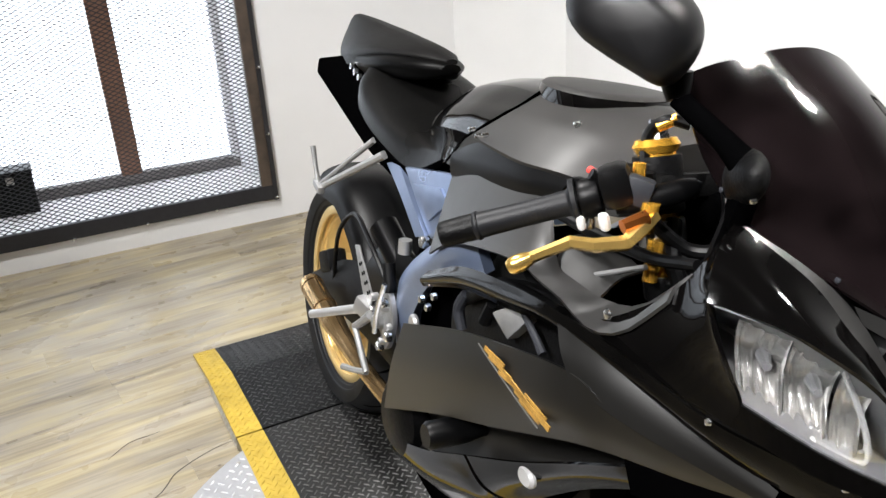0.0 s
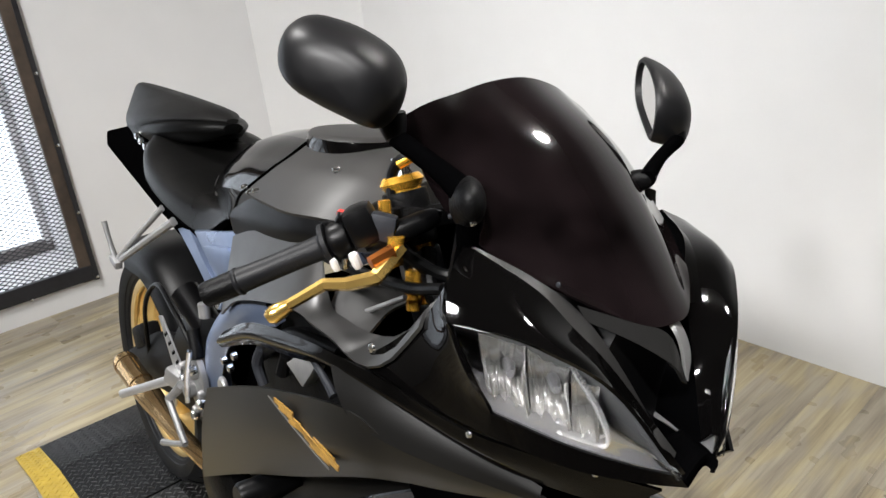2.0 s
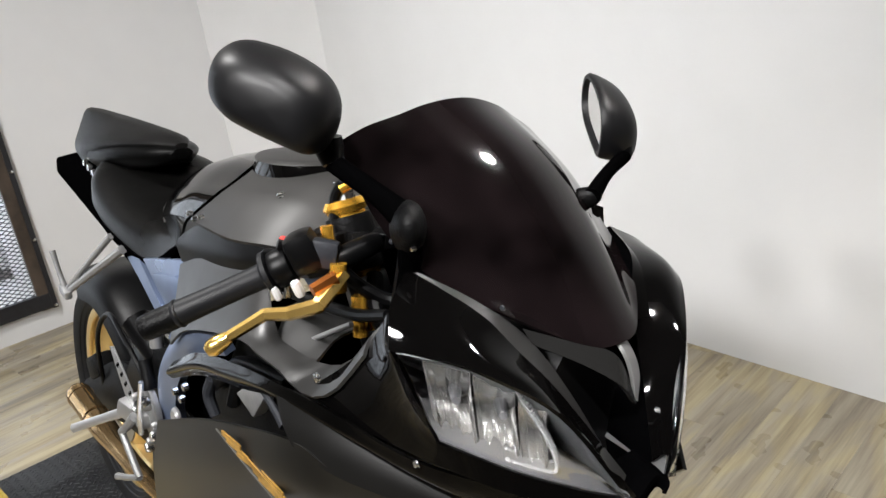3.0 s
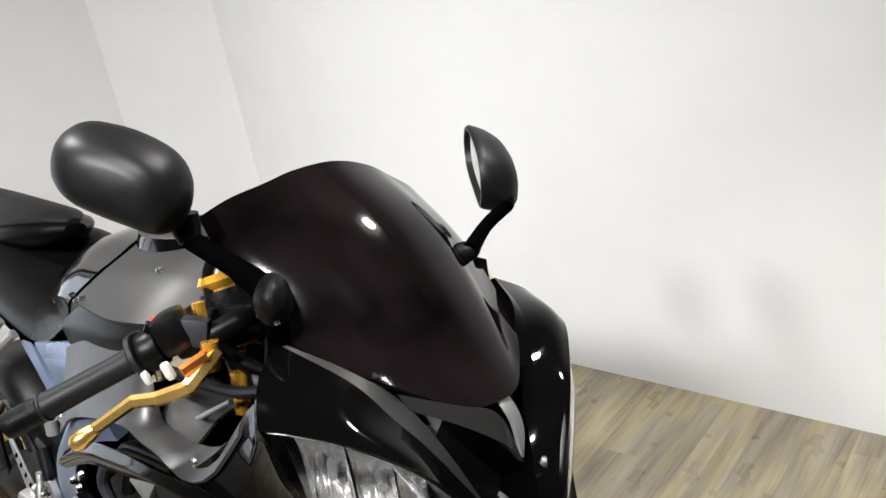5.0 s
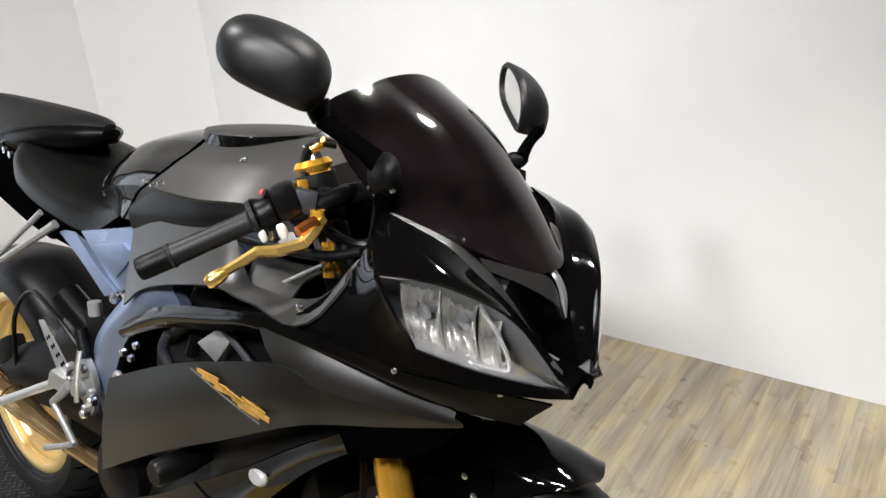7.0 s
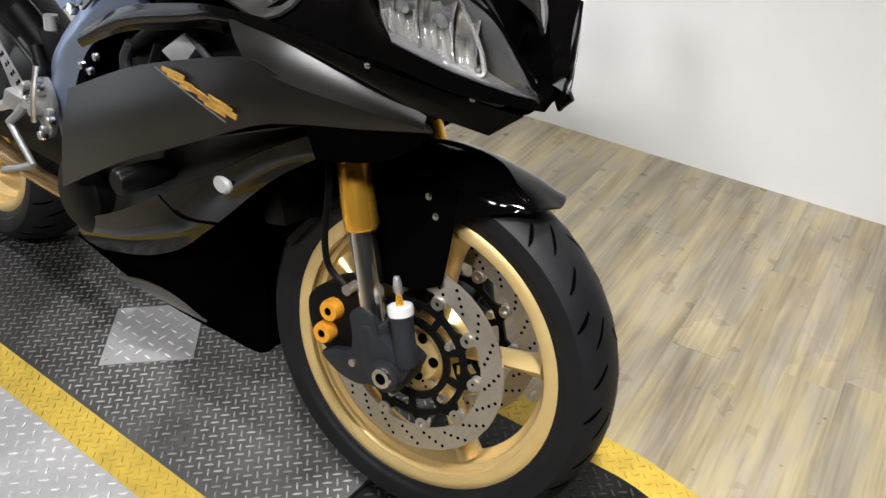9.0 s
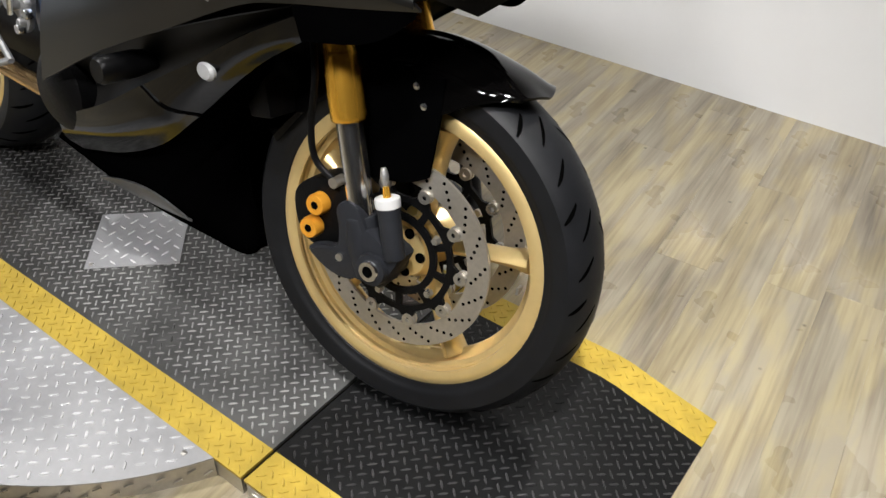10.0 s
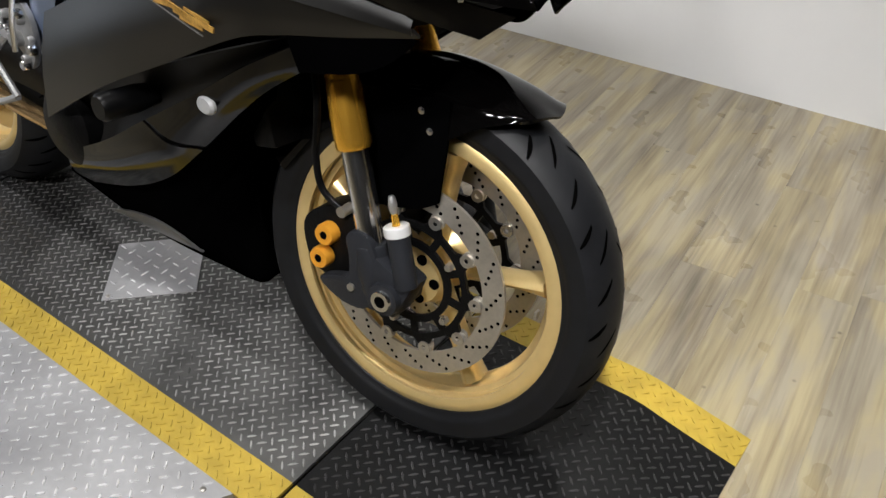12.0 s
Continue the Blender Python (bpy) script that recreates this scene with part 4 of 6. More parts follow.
# -- front mudguard --
rails = [[(0.168, 0.0, 0.580), (0.10, 0.0, 0.606), (0.0, 0.0, 0.622), (-0.11, 0.0, 0.602), (-0.21, 0.0, 0.54), (-0.285, 0.0, 0.44)],
         [(0.163, 0.022, 0.583), (0.10, 0.034, 0.601), (0.0, 0.038, 0.614), (-0.11, 0.038, 0.594), (-0.205, 0.036, 0.533), (-0.28, 0.034, 0.435)],
         [(0.155, 0.040, 0.583), (0.095, 0.062, 0.583), (0.0, 0.067, 0.588), (-0.105, 0.067, 0.568), (-0.19, 0.065, 0.512), (-0.26, 0.06, 0.42)],
         [(0.145, 0.050, 0.580), (0.085, 0.071, 0.558), (0.012, 0.076, 0.520), (-0.09, 0.076, 0.525), (-0.17, 0.072, 0.485), (-0.24, 0.066, 0.405)]]
full = [[(x, -w, z) for x, w, z in q] for q in rails[:0:-1]] + rails
part("front_mudguard", sheet(full, 36, 24, 0.004, 1, (0, 0, 0.3)), GLOSS, bike, "gloss black front mudguard", m=STEER)
rails = [[(0.045, 0.0745, 0.585), (0.046, 0.0755, 0.52), (0.040, 0.0745, 0.440)], [(-0.03, 0.0755, 0.58), (-0.01, 0.0775, 0.505), (0.006, 0.0755, 0.422)], [(-0.11, 0.0745, 0.575), (-0.095, 0.0755, 0.495), (-0.055, 0.0745, 0.410)]]
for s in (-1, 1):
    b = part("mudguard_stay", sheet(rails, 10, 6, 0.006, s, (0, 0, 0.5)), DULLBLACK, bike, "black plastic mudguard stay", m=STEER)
    for x, z in ((0.005, 0.565), (0.02, 0.54)):
        part("stay_bolt", lathe([(0.001, s * 0.006), (0.005, s * 0.005), (0.006, 0)], 12, m=pose(x, s * 0.073, z)), CHROME, b)

# -- bodywork: graphite side fairing --
rear_top = [(-0.574, 0.226, 0.607), (-0.39, 0.234, 0.683), (-0.25, 0.237, 0.727), (-0.127, 0.236, 0.757)]
rear_mid = [(-0.596, 0.234, 0.525), (-0.40, 0.243, 0.615), (-0.25, 0.244, 0.67), (-0.127, 0.240, 0.712)]
rear_low = [(-0.628, 0.228, 0.424), (-0.42, 0.238, 0.536), (-0.26, 0.236, 0.610), (-0.127, 0.228, 0.672)]
fr_top = [(-0.166, 0.230, 0.794), (-0.085, 0.212, 0.791), (-0.01, 0.180, 0.763), (0.068, 0.134, 0.720)]
fr_mid = [(-0.127, 0.236, 0.757), (-0.07, 0.222, 0.742), (0.0, 0.186, 0.727), (0.07, 0.136, 0.708)]
fr_m2 = [(-0.127, 0.240, 0.712), (-0.07, 0.217, 0.712), (0.0, 0.181, 0.709), (0.072, 0.132, 0.704)]
fr_low = [(-0.127, 0.228, 0.672), (-0.07, 0.207, 0.686), (0.0, 0.173, 0.693), (0.074, 0.128, 0.700)]
for s in (-1, 1):
    bm = sheet([rear_top + fr_mid[1:], rear_mid + fr_m2[1:], rear_low + fr_low[1:]], 50, 14, 0.005, s)
    fin = [(-0.127, 0.2372, 0.753)] + [(x, w + 0.0012, z - 0.004) for x, w, z in fr_mid[1:]]
    sheet([fr_top, [tuple((np.array(a) + np.array(b)) / 2 + np.array((0, 0.003, 0))) for a, b in zip(fr_top, fin)], fin], 30, 8, 0.005, s, bm=bm)
    fairing = part("side_fairing", bm, SATIN, bike, "satin graphite side fairing panel", 60)
    # slanting badge drawn as plain strokes
    a = np.array((-0.285, 0.2452, 0.704))
    b = np.array((-0.134, 0.2415, 0.686))
    dr, nrm = b - a, np.array((0.22, 0, 0.975))
    strokes = ((0.00, 0.006, 0.30, 0.009, 0.007), (0.08, 0.001, 0.42, 0.004, 0.005), (0.25, -0.004, 0.50, 0.001, 0.006), (0.36, 0.002, 0.66, -0.002, 0.007), (0.50, -0.003, 0.98, -0.004, 0.008), (0.62, 0.005, 0.92, 0.002, 0.004), (0.58, -0.009, 0.86, -0.010, 0.004))
    for u0, v0, u1, v1, h in strokes:
        h = h * 0.9
        q = [a + dr * (u0 + (u1 - u0) * k / 2) + nrm * (v0 + (v1 - v0) * k / 2) for k in range(3)]
        part("badge_stroke", sheet([[tuple(p + nrm * h / 2 + np.array((0, 0.0020, 0))) for p in q], [tuple(p - nrm * h / 2 + np.array((0, 0.0020, 0))) for p in q]], 6, 3, 0.0019, s), YELLOWDECAL, fairing, "plain gold badge stroke")
    q = [a + dr * u + nrm * v for u, v in ((-0.10, 0.002), (0.4, -0.010), (0.86, -0.018))]
    part("badge_line", sheet([[tuple(p + nrm * 0.0007 + np.array((0, 0.0020, 0))) for p in q], [tuple(p - nrm * 0.0007 + np.array((0, 0.0020, 0))) for p in q]], 8, 2, 0.0019, s), GREYDECAL, fairing, "thin grey badge line")

# dark lip added under the side fairing's front, sized to hide the fork in view
lip = [(-0.06, 0.203, 0.686), (0.0, 0.172, 0.692), (0.04, 0.149, 0.696), (0.070, 0.130, 0.699)]
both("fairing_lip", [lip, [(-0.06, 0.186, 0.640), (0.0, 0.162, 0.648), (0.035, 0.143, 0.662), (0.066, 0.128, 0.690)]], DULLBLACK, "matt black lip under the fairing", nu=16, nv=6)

# lower fairing, the dark recess above it, and the belly pan
low = [[(-0.64, 0.205, 0.352), (-0.496, 0.208, 0.420), (-0.36, 0.212, 0.498), (-0.235, 0.212, 0.570), (-0.13, 0.205, 0.635), (-0.02, 0.174, 0.694)],
       [(-0.65, 0.192, 0.308), (-0.500, 0.202, 0.368), (-0.365, 0.207, 0.438), (-0.245, 0.204, 0.530), (-0.14, 0.196, 0.608), (-0.03, 0.171, 0.672)],
       [(-0.66, 0.155, 0.268), (-0.505, 0.168, 0.322), (-0.375, 0.178, 0.388), (-0.262, 0.182, 0.480), (-0.15, 0.178, 0.580), (-0.045, 0.169, 0.652)]]
# a slanting joint divides it
rear_cut, front_cut = [(-0.372, 0.2117, 0.4914), (-0.323, 0.206, 0.470), (-0.275, 0.1815, 0.468)], [(-0.362, 0.2121, 0.497), (-0.313, 0.2058, 0.478), (-0.266, 0.182, 0.476)]
rear = [[p for p in q if p[0] < c[0] - 0.01] + [c] for q, c in zip(low, rear_cut)]
front = [[c] + [p for p in q if p[0] > c[0] + 0.01] for q, c in zip(low, front_cut)]
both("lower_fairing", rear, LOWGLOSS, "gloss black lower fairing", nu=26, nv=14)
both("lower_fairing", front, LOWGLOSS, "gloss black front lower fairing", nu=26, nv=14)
rec = [[(-0.62, 0.195, 0.455), (-0.42, 0.185, 0.545), (-0.22, 0.19, 0.625), (-0.04, 0.165, 0.690)], [(-0.63, 0.172, 0.40), (-0.44, 0.165, 0.48), (-0.24, 0.172, 0.57), (-0.05, 0.16, 0.670)], [(-0.65, 0.19, 0.33), (-0.46, 0.19, 0.41), (-0.26, 0.195, 0.525), (-0.06, 0.168, 0.655)]]
both("fairing_recess", rec, LINING, "matt black recess behind the fairing", nu=24, nv=10)
pan = [[(-0.70, 0.165, 0.312), (-0.46, 0.172, 0.362), (-0.31, 0.174, 0.440), (-0.205, 0.165, 0.535), (-0.165, 0.13, 0.60)],
       [(-0.78, 0.135, 0.250), (-0.54, 0.138, 0.262), (-0.42, 0.134, 0.290), (-0.32, 0.112, 0.380), (-0.265, 0.080, 0.48)],
       [(-0.85, 0.100, 0.205), (-0.60, 0.116, 0.198), (-0.43, 0.110, 0.206), (-0.350, 0.070, 0.260), (-0.325, 0.050, 0.34)],
       [(-0.86, 0.050, 0.190), (-0.60, 0.050, 0.162), (-0.44, 0.045, 0.134), (-0.345, 0.038, 0.145), (-0.332, 0.030, 0.24)],
       [(-0.86, 0.0, 0.186), (-0.60, 0.0, 0.156), (-0.44, 0.0, 0.128), (-0.345, 0.0, 0.140), (-0.335, 0.0, 0.23)]]
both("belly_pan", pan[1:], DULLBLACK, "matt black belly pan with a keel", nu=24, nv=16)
# near-black sheet across the open cavity, in place of its shade
both("belly_recess", [pan[0], [tuple((np.array(a) + np.array(b)) / 2 - np.array((0, 0.012, 0))) for a, b in zip(pan[0], pan[1])], pan[1]], DULLBLACK, "near-black sheet for the shade inside the lower fairing", nu=24, nv=10)
edge_top = [(-0.655, 0.134, 0.206), (-0.56, 0.139, 0.236), (-0.48, 0.137, 0.244), (-0.405, 0.124, 0.222)]
edge_low = [(-0.655, 0.128, 0.199), (-0.56, 0.123, 0.202), (-0.48, 0.120, 0.206), (-0.400, 0.117, 0.213)]
both("belly_edge", [edge_top, [tuple((np.array(a) + np.array(b)) / 2 + np.array((0, 0.003, 0))) for a, b in zip(edge_top, edge_low)], edge_low], BELLYGREY, "pale grey strip along the lower edge of the belly pan", nu=20, nv=6)

# gloss band between fairing and cowl
band = [[(-0.555, 0.198, 0.700), (-0.43, 0.208, 0.756), (-0.29, 0.219, 0.788), (-0.19, 0.225, 0.803), (-0.09, 0.214, 0.800), (0.025, 0.180, 0.773), (0.150, 0.058, 0.727)],
        [(-0.565, 0.207, 0.683), (-0.43, 0.217, 0.739), (-0.29, 0.226, 0.772), (-0.185, 0.230, 0.792), (-0.068, 0.213, 0.782), (0.032, 0.171, 0.752), (0.135, 0.068, 0.714)],
        [(-0.57, 0.198, 0.668), (-0.43, 0.206, 0.722), (-0.285, 0.214, 0.755), (-0.17, 0.222, 0.783), (-0.05, 0.197, 0.763), (0.04, 0.154, 0.732), (0.12, 0.08, 0.70)]]
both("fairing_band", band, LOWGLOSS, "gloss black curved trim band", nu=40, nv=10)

# -- nose cowl --
screen_edge = [(-0.028, 0.152, 0.948), (0.03, 0.113, 0.918), (0.08, 0.062, 0.885), (0.104, 0.03, 0.868)]
lamp_top = [(0.004, 0.200, 0.888), (0.080, 0.158, 0.879), (0.134, 0.108, 0.838), (0.167, 0.053, 0.750)]
lamp_low = [(0.046, 0.182, 0.806), (0.100, 0.131, 0.777), (0.142, 0.084, 0.758), (0.167, 0.053, 0.749)]
nose_low = [(0.040, 0.182, 0.782), (0.100, 0.133, 0.756), (0.144, 0.083, 0.743), (0.170, 0.046, 0.736)]
cowl_rear = [(-0.028, 0.152, 0.948), (-0.052, 0.176, 0.880), (-0.092, 0.193, 0.838), (-0.150, 0.206, 0.798)]
lamp_rear = [(0.002, 0.199, 0.886), (0.027, 0.194, 0.845), (0.046, 0.182, 0.806), (0.040, 0.182, 0.782)]
def lean(s, q):
    """Shifts the left half of the nose inward and down to fit the camera's view."""
    return q if s < 0 else [(x, w - 0.052 * min(1.0, max(0.0, (x - 0.04) / 0.126)), z - 0.015 * min(1.0, max(0.0, (0.03 - x) / 0.058))) for x, w, z in q]


ridge_line = [(-0.028, 0.152, 0.948), (0.036, 0.119, 0.912), (0.071, 0.103, 0.880), (0.106, 0.086, 0.846), (0.158, 0.052, 0.770)]
mouth_line = [(-0.030, 0.150, 0.949), (0.030, 0.113, 0.919), (0.064, 0.082, 0.884), (0.104, 0.064, 0.832), (0.148, 0.046, 0.758)]
top5 = [lamp_top[0], (0.046, 0.180, 0.887), (0.086, 0.154, 0.876), lamp_top[2], lamp_top[3]]
halves = {}
for s in (-1, 1):
    r5, m5, t5 = lean(s, ridge_line), lean(s, mouth_line), lean(s, top5)
    lt, ll, nl = lean(s, lamp_top), lean(s, lamp_low), lean(s, nose_low)
    cr, lr = lean(s, cowl_rear), lean(s, lamp_rear)
    mid = [(x * 0.5 + a * 0.5 + 0.001, w * 0.5 + b * 0.5 + 0.0095, z * 0.5 + c * 0.5 + 0.005) for (x, w, z), (a, b, c) in zip(r5, t5)]
    bm = sheet([r5, mid, t5], 24, 10, 0.004, s, (-0.2, 0, 0.8))
    mid = [(x * 0.5 + a * 0.5, w * 0.5 + b * 0.5 + 0.007, z * 0.5 + c * 0.5) for (x, w, z), (a, b, c) in zip(cr, lr)]
    sheet([cr, mid, lr], 20, 10, 0.004, s, (-0.2, 0, 0.8), bm=bm)
    sheet([ll, nl], 20, 5, 0.004, s, (-0.1, 0, 0.8), bm=bm)
    cowl = part("nose_cowl", bm, GLOSS, bike, "gloss black nose cowl")
    # right bevel gets a lit grey, the shaded left one gloss black
    part("cowl_bevel", sheet([m5, r5], 24, 4, 0.004, s, (0.0, 0.1 * s, 0.7)), BEVELGREY if s < 0 else GLOSS, cowl, "dark bevel beside the air intake")
    wall_in = [m5, [(x - 0.05, w * 0.75, z - 0.03) for x, w, z in m5]]
    part("intake_wall", sheet(wall_in, 20, 4, 0.003, s, (0.1, 0.2 * s, 0.8)), DULLBLACK, cowl, "matt black intake side wall")
    # headlamp
    inset = lambda q: [(x - 0.003, w - 0.0025, z) for x, w, z in q]
    lens_mid = [(x * 0.5 + a * 0.5 + 0.003, w * 0.5 + b * 0.5 + 0.007, z * 0.5 + c * 0.5) for (x, w, z), (a, b, c) in zip(lt, ll)]
    lamp = part("headlight", sheet([inset(lt), lens_mid, inset(ll)], 24, 12, 0.0022, s, (-0.2, 0, 0.8)), LAMPGLASS, bike, "clear angular headlight lens")
    lamp.visible_shadow = False
    mid0 = np.array((0.035, 0.10 if s < 0 else 0.08, 0.815))
    shrink = lambda q, f: [tuple(np.array(p) * (1 - f) + mid0 * f) for p in q]
    part("lamp_bowl", sheet([inset(shrink(lt, 0.015)), [(x - 0.085, w * 0.76, z) for x, w, z in shrink(lens_mid, 0.1)], inset(shrink(ll, 0.015))], 22, 12, 0.002, s, (0.3, 0.2 * s, 0.8)), LAMPGREY, lamp, "dark grey lamp bowl")
    # fluted mirror reflectors, one behind the other
    up_c, lo_c = crv(shrink(lt, 0.07), 101), crv(shrink(ll, 0.07), 101)
    for u0, u1, nfl, deep in ((0.04, 0.23, 4, 0.036), (0.24, 0.42, 3, 0.040), (0.43, 0.56, 2, 0.024)):
        rows = []
        for i in range(73):
            f = i / 72
            u = u0 + (u1 - u0) * f
            k = int(round(u * 100))
            row = []
            for j in range(15):
                v = j / 14
                kf = min(99.0, max(0.0, 100 * u - 12 * (v - 0.5)))
                kk, fr = int(kf), kf - int(kf)
                p = (up_c[kk] * (1 - v) + lo_c[kk] * v) * (1 - fr) + (up_c[kk + 1] * (1 - v) + lo_c[kk + 1] * v) * fr
                flute = abs(math.sin(math.pi * (nfl * f + 0.35 * math.sin(2.3 * v))))
                d = 0.008 + deep * (1 - (2 * v - 1) ** 2) * math.sin(math.pi * (0.12 + 0.8 * f)) ** 0.6 + 0.0060 * flute
                p = p + np.array((-0.72, -0.55, -0.05)) * d
                row.append((p[0], s * p[1], p[2]))
            rows.append(row)
        bm = bmesh.new()
        add_grid(bm, rows)
        part("reflector", bm, LAMPCHROME, lamp, "bright fluted reflector", 60)
    for k in (16, 36):
        c = (up_c[k] + lo_c[k]) / 2
        part("bulb", tube([(c[0] - 0.034, s * (c[1] - 0.026), c[2]), (c[0] - 0.014, s * (c[1] - 0.010), c[2])], [0.007, 0.004], 10, 5), LAMPGREY, lamp, "dark bulb cap")
    trail = [lo_c[30], lo_c[40], lo_c[50], lo_c[56] * 0.9 + up_c[56] * 0.1, lo_c[55] * 0.55 + up_c[55] * 0.45, lo_c[48] * 0.12 + up_c[48] * 0.88]
    for off, size in ((0.0, 0.0040), (0.009, 0.0032)):
        bm = bmesh.new()
        dots = crv([(x - 0.008 - off, s * (w - 0.004 - off * 0.8), z + 0.003 + off * 0.4) for x, w, z in trail], 64)
        for p in dots:
            box(size, size, size, pose(*p, 20, 30, 10), 0.001, bm=bm)
        part("lamp_trim", bm, LAMPWHITE, lamp, "bright beaded trim strip")
    # the second chrome head stands in for a lamp's highlight on the band
    for (x, w, z) in lean(s, [(-0.081, 0.207, 0.771), (0.020, 0.186, 0.775), (0.111, 0.108, 0.747)]):
        part("fairing_screw_glint", lathe([(0.001, s * 0.003), (0.003, s * 0.0025), (0.004, 0)], 10, m=pose(x, s * w, z)), CHROME, bike)
    halves[s] = [(x, s * w, z) for x, w, z in nl], [(x, s * w, z) for x, w, z in ll]

# chin that joins the two halves under the mouth
(nr, lr_), (nl_, ll_) = halves[-1], halves[1]
low_mid, top_mid = (0.162, -0.012, 0.742), (0.160, -0.012, 0.756)
chin = [[nr[3], low_mid, nl_[3]], [lr_[3], top_mid, ll_[3]], [(0.12, -0.05, 0.757), (0.12, -0.022, 0.757), (0.12, 0.02, 0.757)]]
part("chin", sheet(chin, 14, 8, 0.003, 1, (0.0, 0, 0.7)), DULLBLACK, bike, "matt black chin under the air intake")
# pointed beak running down from the screen between the two mouths
crest = [(0.060, -0.086, 0.894), (0.094, -0.045, 0.877), (0.111, -0.010, 0.860), (0.123, 0.006, 0.812)]
edge_r = [(0.068, -0.081, 0.879), (0.100, -0.046, 0.858), (0.121, -0.014, 0.833), (0.1235, 0.006, 0.808)]
edge_l = [(0.078, 0.014, 0.884), (0.100, 0.024, 0.858), (0.114, 0.022, 0.834), (0.122, 0.010, 0.810)]
crest_l = [(0.094, 0.002, 0.875), (0.110, 0.002, 0.862), (0.117, 0.006, 0.842), (0.123, 0.0065, 0.812)]
part("nose_beak", sheet([crest, edge_r], 20, 6, 0.004, 1, (0.0, 0, 0.82)), DARKSATIN, bike, "dark satin beak below the screen")
# left half given a pale metal in place of the wall's light on it
part("nose_beak", sheet([crest_l, edge_l], 16, 6, 0.004, 1, (0.0, -0.05, 0.82)), ALU, bike, "left side of the beak, made pale for the light on it")

# dark air intake and inner nose
bm = loft([[(0.080, 0, 0.866), (0.080, 0.048, 0.860), (0.080, 0.066, 0.80), (0.088, 0.062, 0.715)],
           [(0.0, 0, 0.89), (0.0, 0.08, 0.885), (0.0, 0.11, 0.80), (0.0, 0.09, 0.69)],
           [(-0.14, 0, 0.86), (-0.14, 0.09, 0.85), (-0.14, 0.13, 0.78), (-0.14, 0.09, 0.68)]], 10, 8)
part("intake_duct", bm, PLASTIC, bike, "matt black inner air duct", m=pose(0, -0.008, 0))

# -- windscreen --
scr = [[(-0.112, 0.0, 1.092), (-0.03, 0.0, 1.032), (0.05, 0.0, 0.946), (0.106, 0.0, 0.868)],
       [(-0.113, 0.050, 1.090), (-0.036, 0.056, 1.024), (0.043, 0.050, 0.940), (0.101, 0.030, 0.871)],
       [(-0.116, 0.090, 1.081), (-0.048, 0.092, 1.012), (0.026, 0.080, 0.935), (0.084, 0.057, 0.883)],
       [(-0.119, 0.127, 1.073), (-0.062, 0.125, 1.000), (0.002, 0.110, 0.940), (0.058, 0.088, 0.902)],
       [(-0.123, 0.160, 1.060), (-0.078, 0.152, 0.990), (-0.028, 0.142, 0.950), (0.018, 0.120, 0.922)]]
left = [scr[0]] + [[(x - 0.003 * k, w * (1 - 0.020 * k), z - 0.0100 * k) if n == 0 else (x, w * (1 - 0.012 * k), z - 0.002 * k) for n, (x, w, z) in enumerate(q)] for k, q in enumerate(scr[1:], 1)]
full = [[(x, -w, z) for x, w, z in q] for q in scr[:0:-1]] + left
part("windscreen", sheet(full, 30, 40, 0.003, 1, (-0.3, 0, 0.8)), SMOKE, bike, "dark smoked windscreen with swirl marks")
for x, w, z in ((-0.052, 0.151, 0.970), (0.048, 0.100, 0.915)):
    part("screen_screw", lathe([(0.001, -0.002), (0.0025, -0.0014), (0.003, 0)], 12, m=pose(x, -w, z)), CASTGREY, bike)


